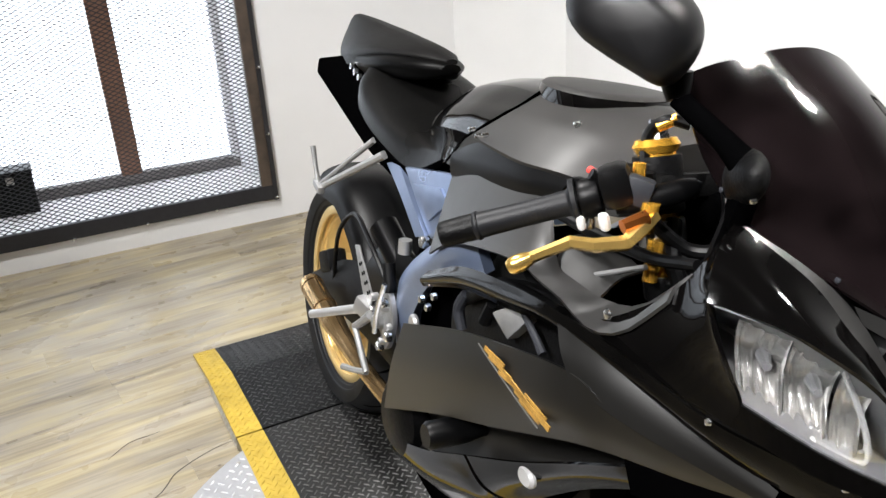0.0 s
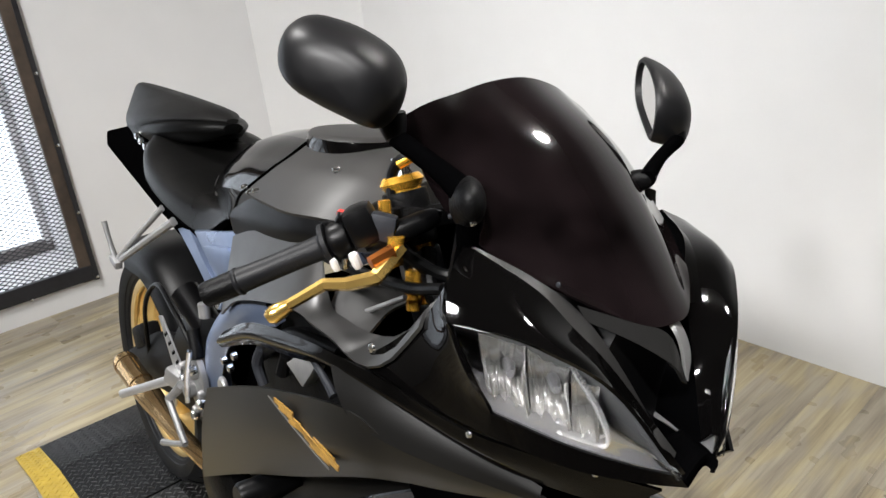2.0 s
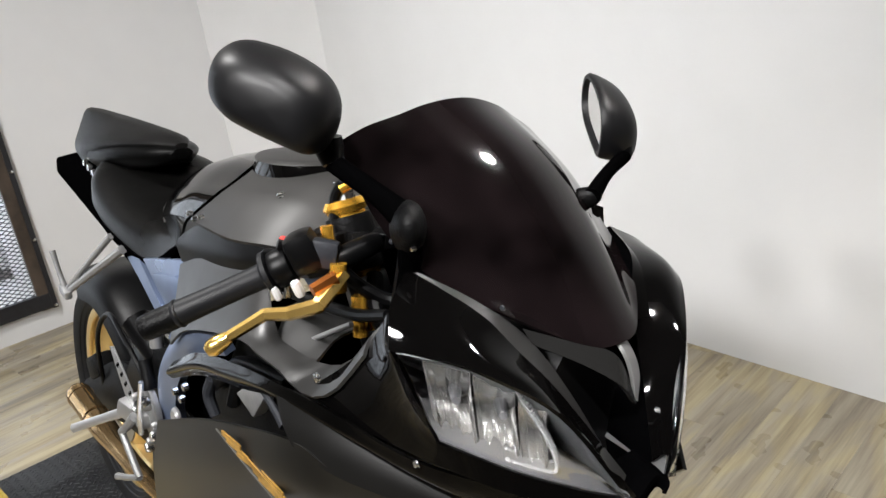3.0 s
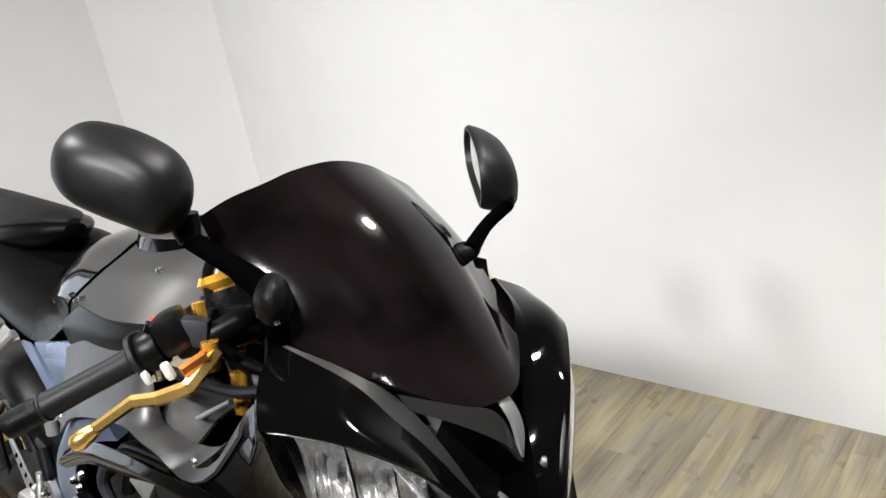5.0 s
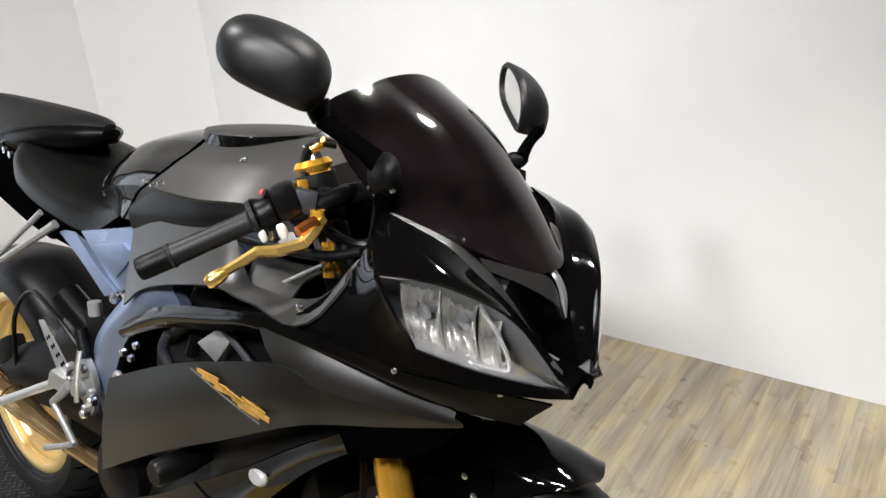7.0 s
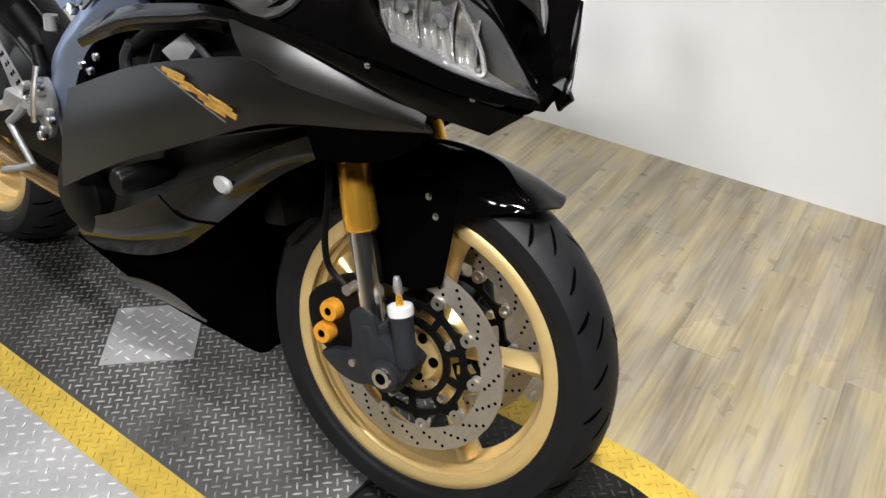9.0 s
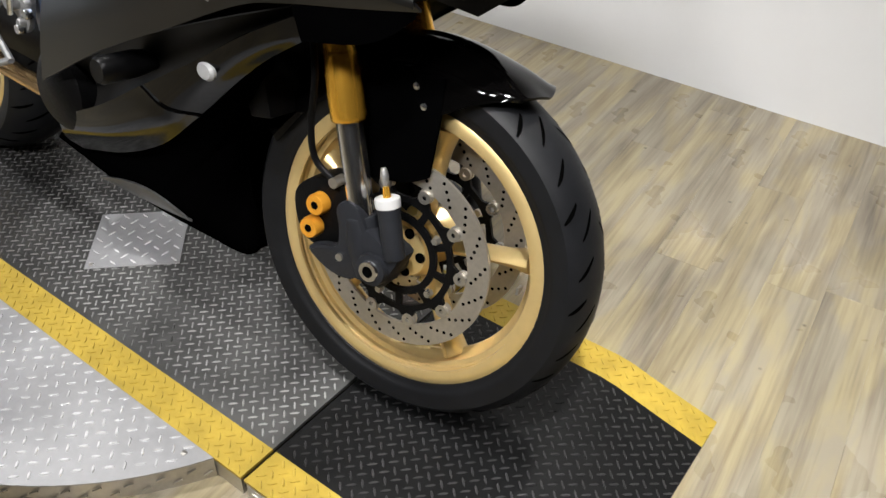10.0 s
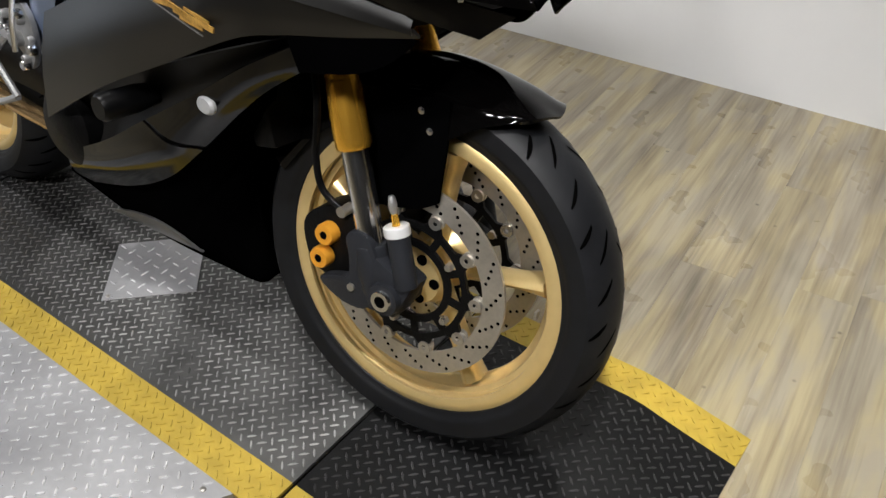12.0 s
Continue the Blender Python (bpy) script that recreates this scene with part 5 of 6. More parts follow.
# -- mirrors --
def mirror(s, c, j, base):
    d = Vector((-0.797, s * 0.605, 0))
    nrm = Vector((0.605, s * 0.797, 0))
    z = Vector((0, 0, 1))
    c, j = Vector(c), Vector(j)
    tilt = 0.36
    ax = (d * math.cos(tilt) + z * math.sin(tilt)).normalized()
    ay = (z * math.cos(tilt) - d * math.sin(tilt)).normalized()
    outline = smooth_loop([(-0.078, -0.018), (-0.066, -0.044), (-0.03, -0.046), (0.035, -0.040), (0.068, -0.020), (0.072, 0.016), (0.048, 0.040), (0.0, 0.047), (-0.05, 0.038), (-0.074, 0.015)], 44)
    outline = [(a * (0.83 if a > 0 else 0.85) + (0.004 if a > 0.03 else 0.0), b * 0.86) for a, b in outline]
    bm = bmesh.new()
    rows = []
    for k in range(9):
        u = k / 8
        f = math.cos(u * math.pi / 2) ** 0.55 if u < 1 else 0.0
        rows.append([c + ax * (a * max(f, 0.02) - 0.012 * u) + ay * (b * max(f, 0.02) - (0.022 if s > 0 else 0.006) * u) + nrm * (0.050 * math.sin(u * math.pi / 2)) for a, b in outline])
    rows.insert(0, [c + ax * a * 0.96 + ay * b * 0.95 - nrm * 0.004 for a, b in outline])
    rows.insert(0, [c + ax * a * 0.88 + ay * b * 0.85 - nrm * 0.004 for a, b in outline])
    rows.insert(0, [c + ax * a * 0.86 + ay * b * 0.83 + nrm * 0.001 for a, b in outline])
    vs = add_grid(bm, rows, closed=True)
    bm.faces.new(vs[0])
    bm.faces.new(vs[-1])
    mr = part("mirror", bm, MIRRORSHELL, bike, "matt black teardrop mirror housing", 50)
    bm = bmesh.new()
    bm.faces.new([bm.verts.new(c + ax * a * 0.865 + ay * b * 0.835 + nrm * 0.0002) for a, b in outline])
    part("mirror_glass", bm, MIRROR, mr, "silvered mirror glass", 0)
    part("mirror_joint", tube([j + Vector((0, 0, 0.012)), j, j - Vector((-0.005, 0, 0.014))], [0.013, 0.014, 0.010], 14, 8), PLASTIC, mr)
    base = Vector(base)
    part("mirror_stalk", tube([base, base * 0.62 + j * 0.38 + Vector((0, s * 0.004, 0.002)), j - Vector((-0.004, 0, 0.012))], [0.016, 0.0105, 0.0095] if s < 0 else [0.010, 0.0080, 0.009], 14, 18), DULLBLACK, mr, "matt black mirror stalk")
    # rubber-seated foot spreading over the edge of the screen
    foot = bmesh.new()
    bmesh.ops.create_uvsphere(foot, u_segments=20, v_segments=12, radius=1, matrix=Matrix.Translation(base + Vector((-0.012, -s * 0.002, -0.004))) @ pose(0, 0, 0, 0, -16, s * 34) @ Matrix.Diagonal((0.046, 0.018, 0.026, 1)) @ Matrix.Scale(1 if s < 0 else 0.5, 4))
    part("mirror_foot", foot, ENGINE, mr, "rounded black mirror foot", 60)
    part("mount_block", box(0.032, 0.022, 0.046 if s < 0 else 0.02, Matrix.Translation(base + Vector((-0.010, -s * (0.001 if s < 0 else 0.012), -0.030))) @ pose(0, 0, 0, 0, 24, s * 32), 0.009), DULLBLACK, mr, "black rubber mounting block")
    for q in (-0.008, 0.010) if s < 0 else ():
        part("foot_screw", lathe([(0.001, s * 0.004), (0.003, s * 0.003), (0.0038, 0)], 10, m=Matrix.Translation(base + Vector((0.012 + q * 0.4, s * 0.013, -0.006 - q)))), CHROME, mr)


mirror(-1, (-0.124, -0.222, 1.114), (-0.092, -0.189, 1.060), (-0.022, -0.146, 0.990))
mirror(1, (-0.130, 0.237, 1.054), (-0.082, 0.236, 1.014), (-0.014, 0.097, 0.980))


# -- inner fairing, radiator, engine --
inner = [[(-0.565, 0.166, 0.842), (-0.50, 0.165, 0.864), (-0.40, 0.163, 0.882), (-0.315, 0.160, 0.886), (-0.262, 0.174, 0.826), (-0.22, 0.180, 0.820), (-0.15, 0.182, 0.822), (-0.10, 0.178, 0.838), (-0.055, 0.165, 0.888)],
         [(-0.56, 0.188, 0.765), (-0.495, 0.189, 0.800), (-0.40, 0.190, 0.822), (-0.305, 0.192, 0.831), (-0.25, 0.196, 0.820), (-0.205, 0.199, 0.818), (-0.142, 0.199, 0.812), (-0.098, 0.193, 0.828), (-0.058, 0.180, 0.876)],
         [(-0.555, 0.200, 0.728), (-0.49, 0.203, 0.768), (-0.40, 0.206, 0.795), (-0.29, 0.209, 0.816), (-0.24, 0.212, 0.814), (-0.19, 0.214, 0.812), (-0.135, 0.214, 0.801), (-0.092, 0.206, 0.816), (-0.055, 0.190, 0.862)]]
for p in both("inner_fairing", inner, INNERGREY, "satin inner fairing, lightened for lamp light"):
    s = -1 if p.name == "inner_fairing" else 1
    part("panel_screw", lathe([(0.001, s * 0.004), (0.005, s * 0.003), (0.006, 0)], 10, m=pose(-0.112, s * 0.209, 0.826)), CHROME, p)
scoop = [[(-0.30, 0.10, 0.84), (-0.25, 0.095, 0.838), (-0.195, 0.10, 0.83)], [(-0.29, 0.14, 0.84), (-0.24, 0.137, 0.838), (-0.185, 0.14, 0.828)], [(-0.268, 0.172, 0.818), (-0.22, 0.177, 0.815), (-0.17, 0.178, 0.815)]]
well = [[(-0.30, 0.10, 0.79), (-0.20, 0.09, 0.76), (-0.13, 0.09, 0.765), (-0.06, 0.10, 0.83)], [(-0.29, 0.14, 0.79), (-0.21, 0.135, 0.76), (-0.13, 0.14, 0.77), (-0.058, 0.135, 0.845)], [(-0.268, 0.170, 0.808), (-0.20, 0.176, 0.804), (-0.13, 0.176, 0.808), (-0.058, 0.164, 0.876)]]
for s in (-1, 1):
    part("inner_rim", tube([(-0.31, s * 0.160, 0.872), (-0.22, s * 0.150, 0.868), (-0.13, s * 0.148, 0.874), (-0.06, s * 0.154, 0.893)], [0.006, 0.007, 0.007, 0.006], 10, 16), PLASTIC, bike, "black rim of the side scoop")
for s in (-1, 1):
    part("scoop_brace", tube([(-0.215, s * 0.155, 0.822), (-0.135, s * 0.150, 0.862)], 0.0032, 8, 4), CASTALU, bike, "pale brace rod in the scoop")
both("fork_well", well, PLASTIC, "matt black well round the fork")
both("dash_panel", scoop, INNERGREY, "satin inner dash panel, lightened for lamp light")
wallp = [[(-0.05, 0.06, 0.99), (-0.05, 0.06, 0.90), (-0.10, 0.06, 0.80)], [(-0.04, 0.15, 0.955), (-0.05, 0.16, 0.89), (-0.10, 0.15, 0.83)]]
both("inner_cowl", wallp, PLASTIC, "matt black cowl lining")
part("wiring_loom", tube([(-0.16, -0.10, 0.90), (-0.13, -0.12, 0.87), (-0.11, -0.11, 0.82), (-0.14, -0.09, 0.74)], 0.010, 10, 20), PLASTIC, bike, "black wiring loom")
part("wiring_loom", tube([(-0.20, -0.14, 0.93), (-0.15, -0.13, 0.90), (-0.12, -0.10, 0.88), (-0.08, -0.06, 0.90)], 0.008, 10, 20), PLASTIC, bike, "black wiring loom")
bm = box(0.05, 0.22, 0.24, pose(-0.255, 0, 0.58, 0, -14), 0.008)
rad = part("radiator", bm, ENGINE, bike, "black radiator")
fin1 = part("radiator_fin", box(0.004, 0.20, 0.003), ENGINE, rad, m=pose(-0.232, 0, 0.475))
for k in range(1, 26):
    again(fin1, pose(-0.232 - 0.0021 * k, 0, 0.475 + 0.0085 * k))
part("engine_block", box(0.30, 0.24, 0.22, pose(-0.50, 0, 0.48, 0, 20), 0.03), ENGINE, bike, "black engine block")
# added block: keeps the bright wall from showing through the fairing bay
part("bay_backing", prism([(-0.85, 0.50), (-0.80, 0.64), (-0.62, 0.730), (-0.45, 0.765), (-0.30, 0.755), (-0.30, 0.60), (-0.60, 0.50)], 0.21, pose(0, 0, 0), 0.01), DULLBLACK, bike, "added dark block that closes the gap under the tank")
part("gearbox", box(0.22, 0.22, 0.14, pose(-0.64, 0, 0.40), 0.03), ENGINE, bike, "black gearbox casing")
part("cylinder_head", box(0.26, 0.26, 0.18, pose(-0.40, 0, 0.64, 0, 35), 0.02), ENGINE, bike, "black cylinder head")
part("clutch_cover", lathe([(0.001, -0.215), (0.05, -0.212), (0.068, -0.20), (0.07, -0.16)], 30, m=pose(-0.63, 0, 0.40)), ENGINE, bike, "black clutch cover")
for s in (-1, 1):
    part("throttle_body", prism([(-0.392, 0.700), (-0.338, 0.735), (-0.305, 0.724), (-0.345, 0.680)], 0.02, pose(0, s * 0.168, 0), 0.004), CASTALU, bike, "grey cast facet behind the fairing")
    part("airbox_side", prism(smooth_loop([(-0.55, 0.60), (-0.52, 0.68), (-0.42, 0.735), (-0.30, 0.765), (-0.16, 0.775), (-0.14, 0.70), (-0.30, 0.62), (-0.45, 0.56)], 24), 0.02, pose(0, s * 0.145, 0), 0.005), ENGINE, bike, "black airbox side")
    part("inlet_rib", tube([(-0.475, s * 0.175, 0.635), (-0.485, s * 0.178, 0.665), (-0.470, s * 0.176, 0.695)], [0.008, 0.009, 0.008], 10, 10), CASTGREY, bike)
    part("inlet_rib", tube([(-0.42, s * 0.17, 0.672), (-0.405, s * 0.17, 0.705)], [0.010, 0.008], 8, 4), PLASTIC, bike)
    part("bay_pipe", tube([(-0.33, s * 0.172, 0.735), (-0.29, s * 0.174, 0.715), (-0.262, s * 0.176, 0.700)], [0.005, 0.005, 0.006], 8, 8), CASTGREY, bike, "thin dark pipe")
    for x, z in ((-0.60, 0.632), (-0.575, 0.628), (-0.555, 0.655)):
        part("bay_bolt", lathe([(0.001, s * 0.008), (0.006, s * 0.007), (0.007, 0)], 10, m=pose(x, s * 0.182, z)), CHROME, bike)
part("coolant_hose", tube([(-0.50, -0.165, 0.67), (-0.42, -0.172, 0.72), (-0.36, -0.175, 0.752), (-0.24, -0.175, 0.765)], 0.010, 12, 20), PLASTIC, bike, "black coolant hose")

# frame slider bobbin
bm = lathe([(0.006, -0.26), (0.017, -0.26), (0.021, -0.254), (0.021, -0.20), (0.016, -0.17), (0.016, -0.14)], 24)
part("frame_slider", bm, PLASTIC, bike, "black crash bobbin", m=pose(-0.40, 0, 0.515))
part("oval_bolt_cover", lathe([(0.001, -0.009), (0.012, -0.008), (0.0155, -0.004), (0.0155, 0.0)], 24), PALEGREY, bike, "pale oval cover", m=pose(-0.217, -0.205, 0.560) @ Matrix.Diagonal((1.15, 1, 0.85, 1)))

# -- frame spars --
spar = [[(-0.44, 0.160, 0.825), (-0.50, 0.172, 0.800), (-0.62, 0.166, 0.715), (-0.71, 0.158, 0.650), (-0.775, 0.15, 0.585), (-0.80, 0.14, 0.50), (-0.80, 0.13, 0.40)],
        [(-0.45, 0.175, 0.78), (-0.505, 0.192, 0.755), (-0.61, 0.186, 0.685), (-0.69, 0.176, 0.625), (-0.74, 0.165, 0.56), (-0.765, 0.152, 0.48), (-0.77, 0.138, 0.40)],
        [(-0.44, 0.165, 0.735), (-0.49, 0.178, 0.722), (-0.59, 0.174, 0.662), (-0.655, 0.165, 0.60), (-0.70, 0.155, 0.535), (-0.72, 0.142, 0.46), (-0.73, 0.13, 0.40)]]
both("frame_spar", spar, FRAMEBLUE, "blue-grey frame spar", 0.02, 44, 10)
sub = [[(-0.885, 0.140, 0.782), (-0.80, 0.146, 0.745), (-0.715, 0.150, 0.695)], [(-0.825, 0.142, 0.800), (-0.75, 0.148, 0.755), (-0.675, 0.152, 0.712)]]
both("subframe_strut", sub, FRAMEBLUE, "blue-grey subframe strut", 0.016, 16, 6)
for s in (-1, 1):
    bm = prism([(-0.79, 0.800), (-0.605, 0.836), (-0.545, 0.800), (-0.665, 0.708), (-0.70, 0.73)], 0.012, pose(0, s * 0.140, 0), 0.004)
    g = part("subframe_gusset", bm, FRAMEBLUE, bike, "blue-grey triangular frame plate")
    part("gusset_web", prism([(-0.735, 0.785), (-0.63, 0.806), (-0.60, 0.79), (-0.665, 0.74)], 0.006, pose(0, s * 0.149, 0), 0.002), FRAMEBLUE, g)
    part("frame_bolt", lathe([(0.001, s * 0.012), (0.009, s * 0.012), (0.011, s * 0.008), (0.011, 0)], 12, m=pose(-0.655, s * 0.156, 0.708)), CHROME, bike, "bright frame bolt")
cover = [[(-0.575, 0.152, 0.884), (-0.49, 0.158, 0.912), (-0.37, 0.166, 0.914), (-0.28, 0.155, 0.916)], [(-0.59, 0.158, 0.868), (-0.49, 0.166, 0.886), (-0.37, 0.172, 0.894), (-0.29, 0.16, 0.90)], [(-0.60, 0.150, 0.836), (-0.50, 0.162, 0.852), (-0.38, 0.166, 0.872), (-0.30, 0.155, 0.88)]]
both("tank_side_cover", cover, PLASTIC, "matt black cover under the tank", 0.004, 24, 8)
shroud = [[(-0.60, 0.148, 0.836), (-0.50, 0.160, 0.850), (-0.38, 0.164, 0.870), (-0.31, 0.155, 0.878)], [(-0.57, 0.166, 0.768), (-0.50, 0.176, 0.786), (-0.40, 0.181, 0.806), (-0.31, 0.172, 0.825)]]
both("knee_shroud", shroud, PLASTIC, "matt black strip under the tank cover", 0.004, 20, 6)

# -- tank --
# stations of (x, crown height, then half width and height of shoulder, upper side, crease and foot)
TANK = [(-0.80, 0.915, 0.045, 0.908, 0.080, 0.885, 0.096, 0.860, 0.090, 0.828),
        (-0.72, 0.958, 0.055, 0.947, 0.100, 0.918, 0.123, 0.886, 0.118, 0.833),
        (-0.63, 0.977, 0.060, 0.966, 0.112, 0.935, 0.142, 0.902, 0.136, 0.843),
        (-0.55, 0.985, 0.061, 0.975, 0.116, 0.946, 0.152, 0.911, 0.147, 0.851),
        (-0.45, 0.990, 0.062, 0.982, 0.121, 0.957, 0.165, 0.915, 0.152, 0.862),
        (-0.37, 0.992, 0.060, 0.985, 0.119, 0.962, 0.170, 0.917, 0.150, 0.870),
        (-0.30, 0.990, 0.055, 0.983, 0.105, 0.962, 0.157, 0.920, 0.138, 0.875),
        (-0.24, 0.966, 0.045, 0.960, 0.080, 0.943, 0.119, 0.912, 0.110, 0.880)]


def tank_body(r0, r1, grow):
    st = np.array(TANK)
    xs = np.linspace(-0.80, -0.24, 81)
    fine = crv(st, 281)
    bm, rows = bmesh.new(), []
    for i in range(r0, r1):
        half = []
        for j in range(26):
            # rows lean to follow the slanting edge of the rear panel
            v = j / 25
            lean_x = 0.062 * math.sin(math.pi * min(1, v / 0.78)) - 0.10 * max(0, (v - 0.72) / 0.28)
            x = xs[i] + lean_x * math.exp(-((xs[i] + 0.555) / 0.11) ** 2)
            q = [np.interp(x, fine[:, 0], fine[:, k]) for k in range(1, 10)]
            top = crv([(0, q[0], 0), (q[1], q[2], 0), (q[3], q[4], 0)], 13)
            side = crv([(q[3], q[4], 0), ((q[3] + q[5]) / 2 + 0.002, (q[4] + q[6]) / 2 + 0.001, 0), (q[5], q[6], 0)], 7)[1:]
            low = crv([(q[5], q[6], 0), ((q[5] + q[7]) / 2 - 0.004, (q[6] + q[8]) / 2, 0), (q[7], q[8], 0)], 8)[1:]
            w, z, _ = np.vstack([top, side, low])[j]
            half.append((x, w + (grow if j else 0), z + grow * (1 - v)))
        rows.append(half + [(x, -w, z) for x, w, z in half[1:]][::-1])
    vs = add_grid(bm, rows, closed=True)
    bm.faces.new(vs[0])
    bm.faces.new(vs[-1])
    return bm


tank = part("fuel_tank", tank_body(35, 81, 0), TANKSATIN, bike, "satin graphite fuel tank with a gloss rear panel", 20)
part("tank_rear_panel", tank_body(0, 35, 0.0025), GLOSS, tank, "gloss black tank rear panel", 40)
def oval_cover(rings):
    bm = bmesh.new()
    rows = []
    for f, drop, shift in rings:
        row = []
        for a in np.arange(48) * math.pi / 24:
            c, q = math.cos(a), math.sin(a)
            x = -0.455 + shift * max(0, c) + 0.118 * f * c
            row.append((x, 0.074 * f * q * (1 + 0.22 * c), 1.001 + (x + 0.455) * 0.03 - 0.004 * min(f, 1) ** 2 - drop))
        rows.append(row)
    add_grid(bm, rows, closed=True)
    return bm


part("tank_top_cover", oval_cover(((0.02, 0, 0), (0.4, 0, 0), (0.8, 0.001, 0), (0.95, 0.002, 0), (1.0, 0.005, 0))), TANKSATIN, tank, "satin oval tank top cover", 40)
part("tank_cover_side", oval_cover(((0.995, 0.0052, 0), (1.03, 0.010, 0.004), (1.10, 0.024, 0.012), (1.18, 0.044, 0.018), (1.22, 0.062, 0.018))), GLOSS, tank, "gloss black cover side", 40)
for s in (-1, 1):
    for x, w, z in ((-0.345, 0.112, 0.968), (-0.490, 0.160, 0.923), (-0.512, 0.159, 0.917), (-0.535, 0.157, 0.921)):
        part("tank_screw", lathe([(0.001, s * 0.003), (0.003, s * 0.002), (0.004, -s * 0.006)], 12, m=pose(x, s * w, z)), CHROME, tank)
    # chrome sliver added for the window's bright reflection in the rear panel
    part("window_glint", tube([(-0.770, s * 0.085, 0.900), (-0.760, s * 0.102, 0.882), (-0.758, s * 0.108, 0.862)], [0.004, 0.008, 0.004], 7, 7), CHROME, tank, "chrome sliver for the window's reflection")

# -- seats and tail --
bm = loft([[(-0.68, 0, 0.872), (-0.68, 0.06, 0.870), (-0.672, 0.112, 0.862), (-0.665, 0.132, 0.840)],
           [(-0.78, 0, 0.852), (-0.78, 0.08, 0.851), (-0.775, 0.126, 0.836), (-0.775, 0.140, 0.796)],
           [(-0.90, 0, 0.862), (-0.90, 0.09, 0.863), (-0.895, 0.138, 0.850), (-0.895, 0.147, 0.812)],
           [(-1.0, 0, 0.890), (-1.0, 0.09, 0.889), (-1.0, 0.136, 0.874), (-1.0, 0.146, 0.838)],
           [(-1.09, 0, 0.922), (-1.09, 0.085, 0.918), (-1.085, 0.122, 0.900), (-1.075, 0.132, 0.866)],
           [(-1.15, 0, 0.935), (-1.15, 0.06, 0.930), (-1.14, 0.092, 0.912), (-1.13, 0.098, 0.885)]], 40, 16)
part("rider_seat", bm, VINYL, bike, "black vinyl rider seat", 50)
for s in (-1, 1):
    part("seat_skirt", sheet([[(-0.665, 0.134, 0.842), (-0.775, 0.142, 0.798), (-0.895, 0.149, 0.814), (-1.0, 0.147, 0.840), (-1.075, 0.134, 0.868)], [(-0.68, 0.128, 0.828), (-0.775, 0.134, 0.782), (-0.895, 0.140, 0.790), (-1.0, 0.138, 0.810), (-1.10, 0.12, 0.835)]], 30, 5, 0.004, s), DULLBLACK, bike, "matt black seat base edge")
bm = loft([[(-0.925, 0, 0.958), (-0.925, 0.014, 0.956), (-0.925, 0.020, 0.948), (-0.925, 0.012, 0.940)],
           [(-0.985, 0, 0.965), (-0.985, 0.038, 0.960), (-0.985, 0.058, 0.944), (-0.985, 0.040, 0.920)],
           [(-1.09, 0, 0.968), (-1.09, 0.060, 0.957), (-1.09, 0.088, 0.937), (-1.09, 0.064, 0.908)],
           [(-1.22, 0, 0.965), (-1.22, 0.064, 0.945), (-1.22, 0.090, 0.922), (-1.22, 0.068, 0.897)]], 30, 14)
part("pillion_seat", bm, PADBLACK, bike, "black vinyl pillion pad", 60)
bm = loft([[(-0.925, 0, 0.968), (-0.925, 0.006, 0.967), (-0.925, 0.012, 0.964), (-0.925, 0.010, 0.958)],
           [(-1.0, 0, 0.982), (-1.0, 0.020, 0.979), (-1.0, 0.044, 0.966), (-1.0, 0.042, 0.957)],
           [(-1.12, 0, 0.992), (-1.12, 0.022, 0.987), (-1.12, 0.071, 0.959), (-1.12, 0.069, 0.945)],
           [(-1.25, 0, 0.998), (-1.25, 0.022, 0.992), (-1.25, 0.080, 0.944), (-1.25, 0.078, 0.915)],
           [(-1.38, 0, 1.003), (-1.38, 0.018, 0.996), (-1.38, 0.064, 0.937), (-1.38, 0.061, 0.892)],
           [(-1.45, 0, 1.004), (-1.45, 0.014, 0.995), (-1.45, 0.040, 0.938), (-1.45, 0.038, 0.890)],
           [(-1.478, 0, 0.992), (-1.478, 0.010, 0.986), (-1.478, 0.026, 0.938), (-1.478, 0.026, 0.896)]], 44, 16)
part("pillion_top", bm, SEATTOP, bike, "dark grey vinyl wedge-shaped pillion seat top", 34)
for k, (x, z) in enumerate(((-1.235, 0.908), (-1.21, 0.900), (-1.185, 0.892))):
    part("seat_strap_bolt", lathe([(0.001, -0.010), (0.007, -0.008), (0.008, 0)], 10, m=pose(x, -0.086, z)), CHROME, bike)
bm = prism([(-1.565, 0.846), (-1.55, 0.884), (-1.35, 0.918), (-1.12, 0.87), (-1.02, 0.77), (-1.09, 0.718), (-1.19, 0.738)], 0.14, pose(0, 0.0, 0), 0.008)
part("tail_tidy", bm, DULLBLACK, bike, "matt black tail underside")
bm = loft([[(-0.78, 0, 0.79), (-0.78, 0.09, 0.785), (-0.78, 0.125, 0.77), (-0.78, 0.12, 0.74)], [(-1.0, 0, 0.82), (-1.0, 0.09, 0.815), (-1.0, 0.12, 0.80), (-1.0, 0.11, 0.755)], [(-1.2, 0, 0.88), (-1.2, 0.06, 0.875), (-1.2, 0.085, 0.85), (-1.2, 0.07, 0.79)]], 16, 10)
part("seat_unit", bm, DULLBLACK, bike, "matt black seat unit", 60)
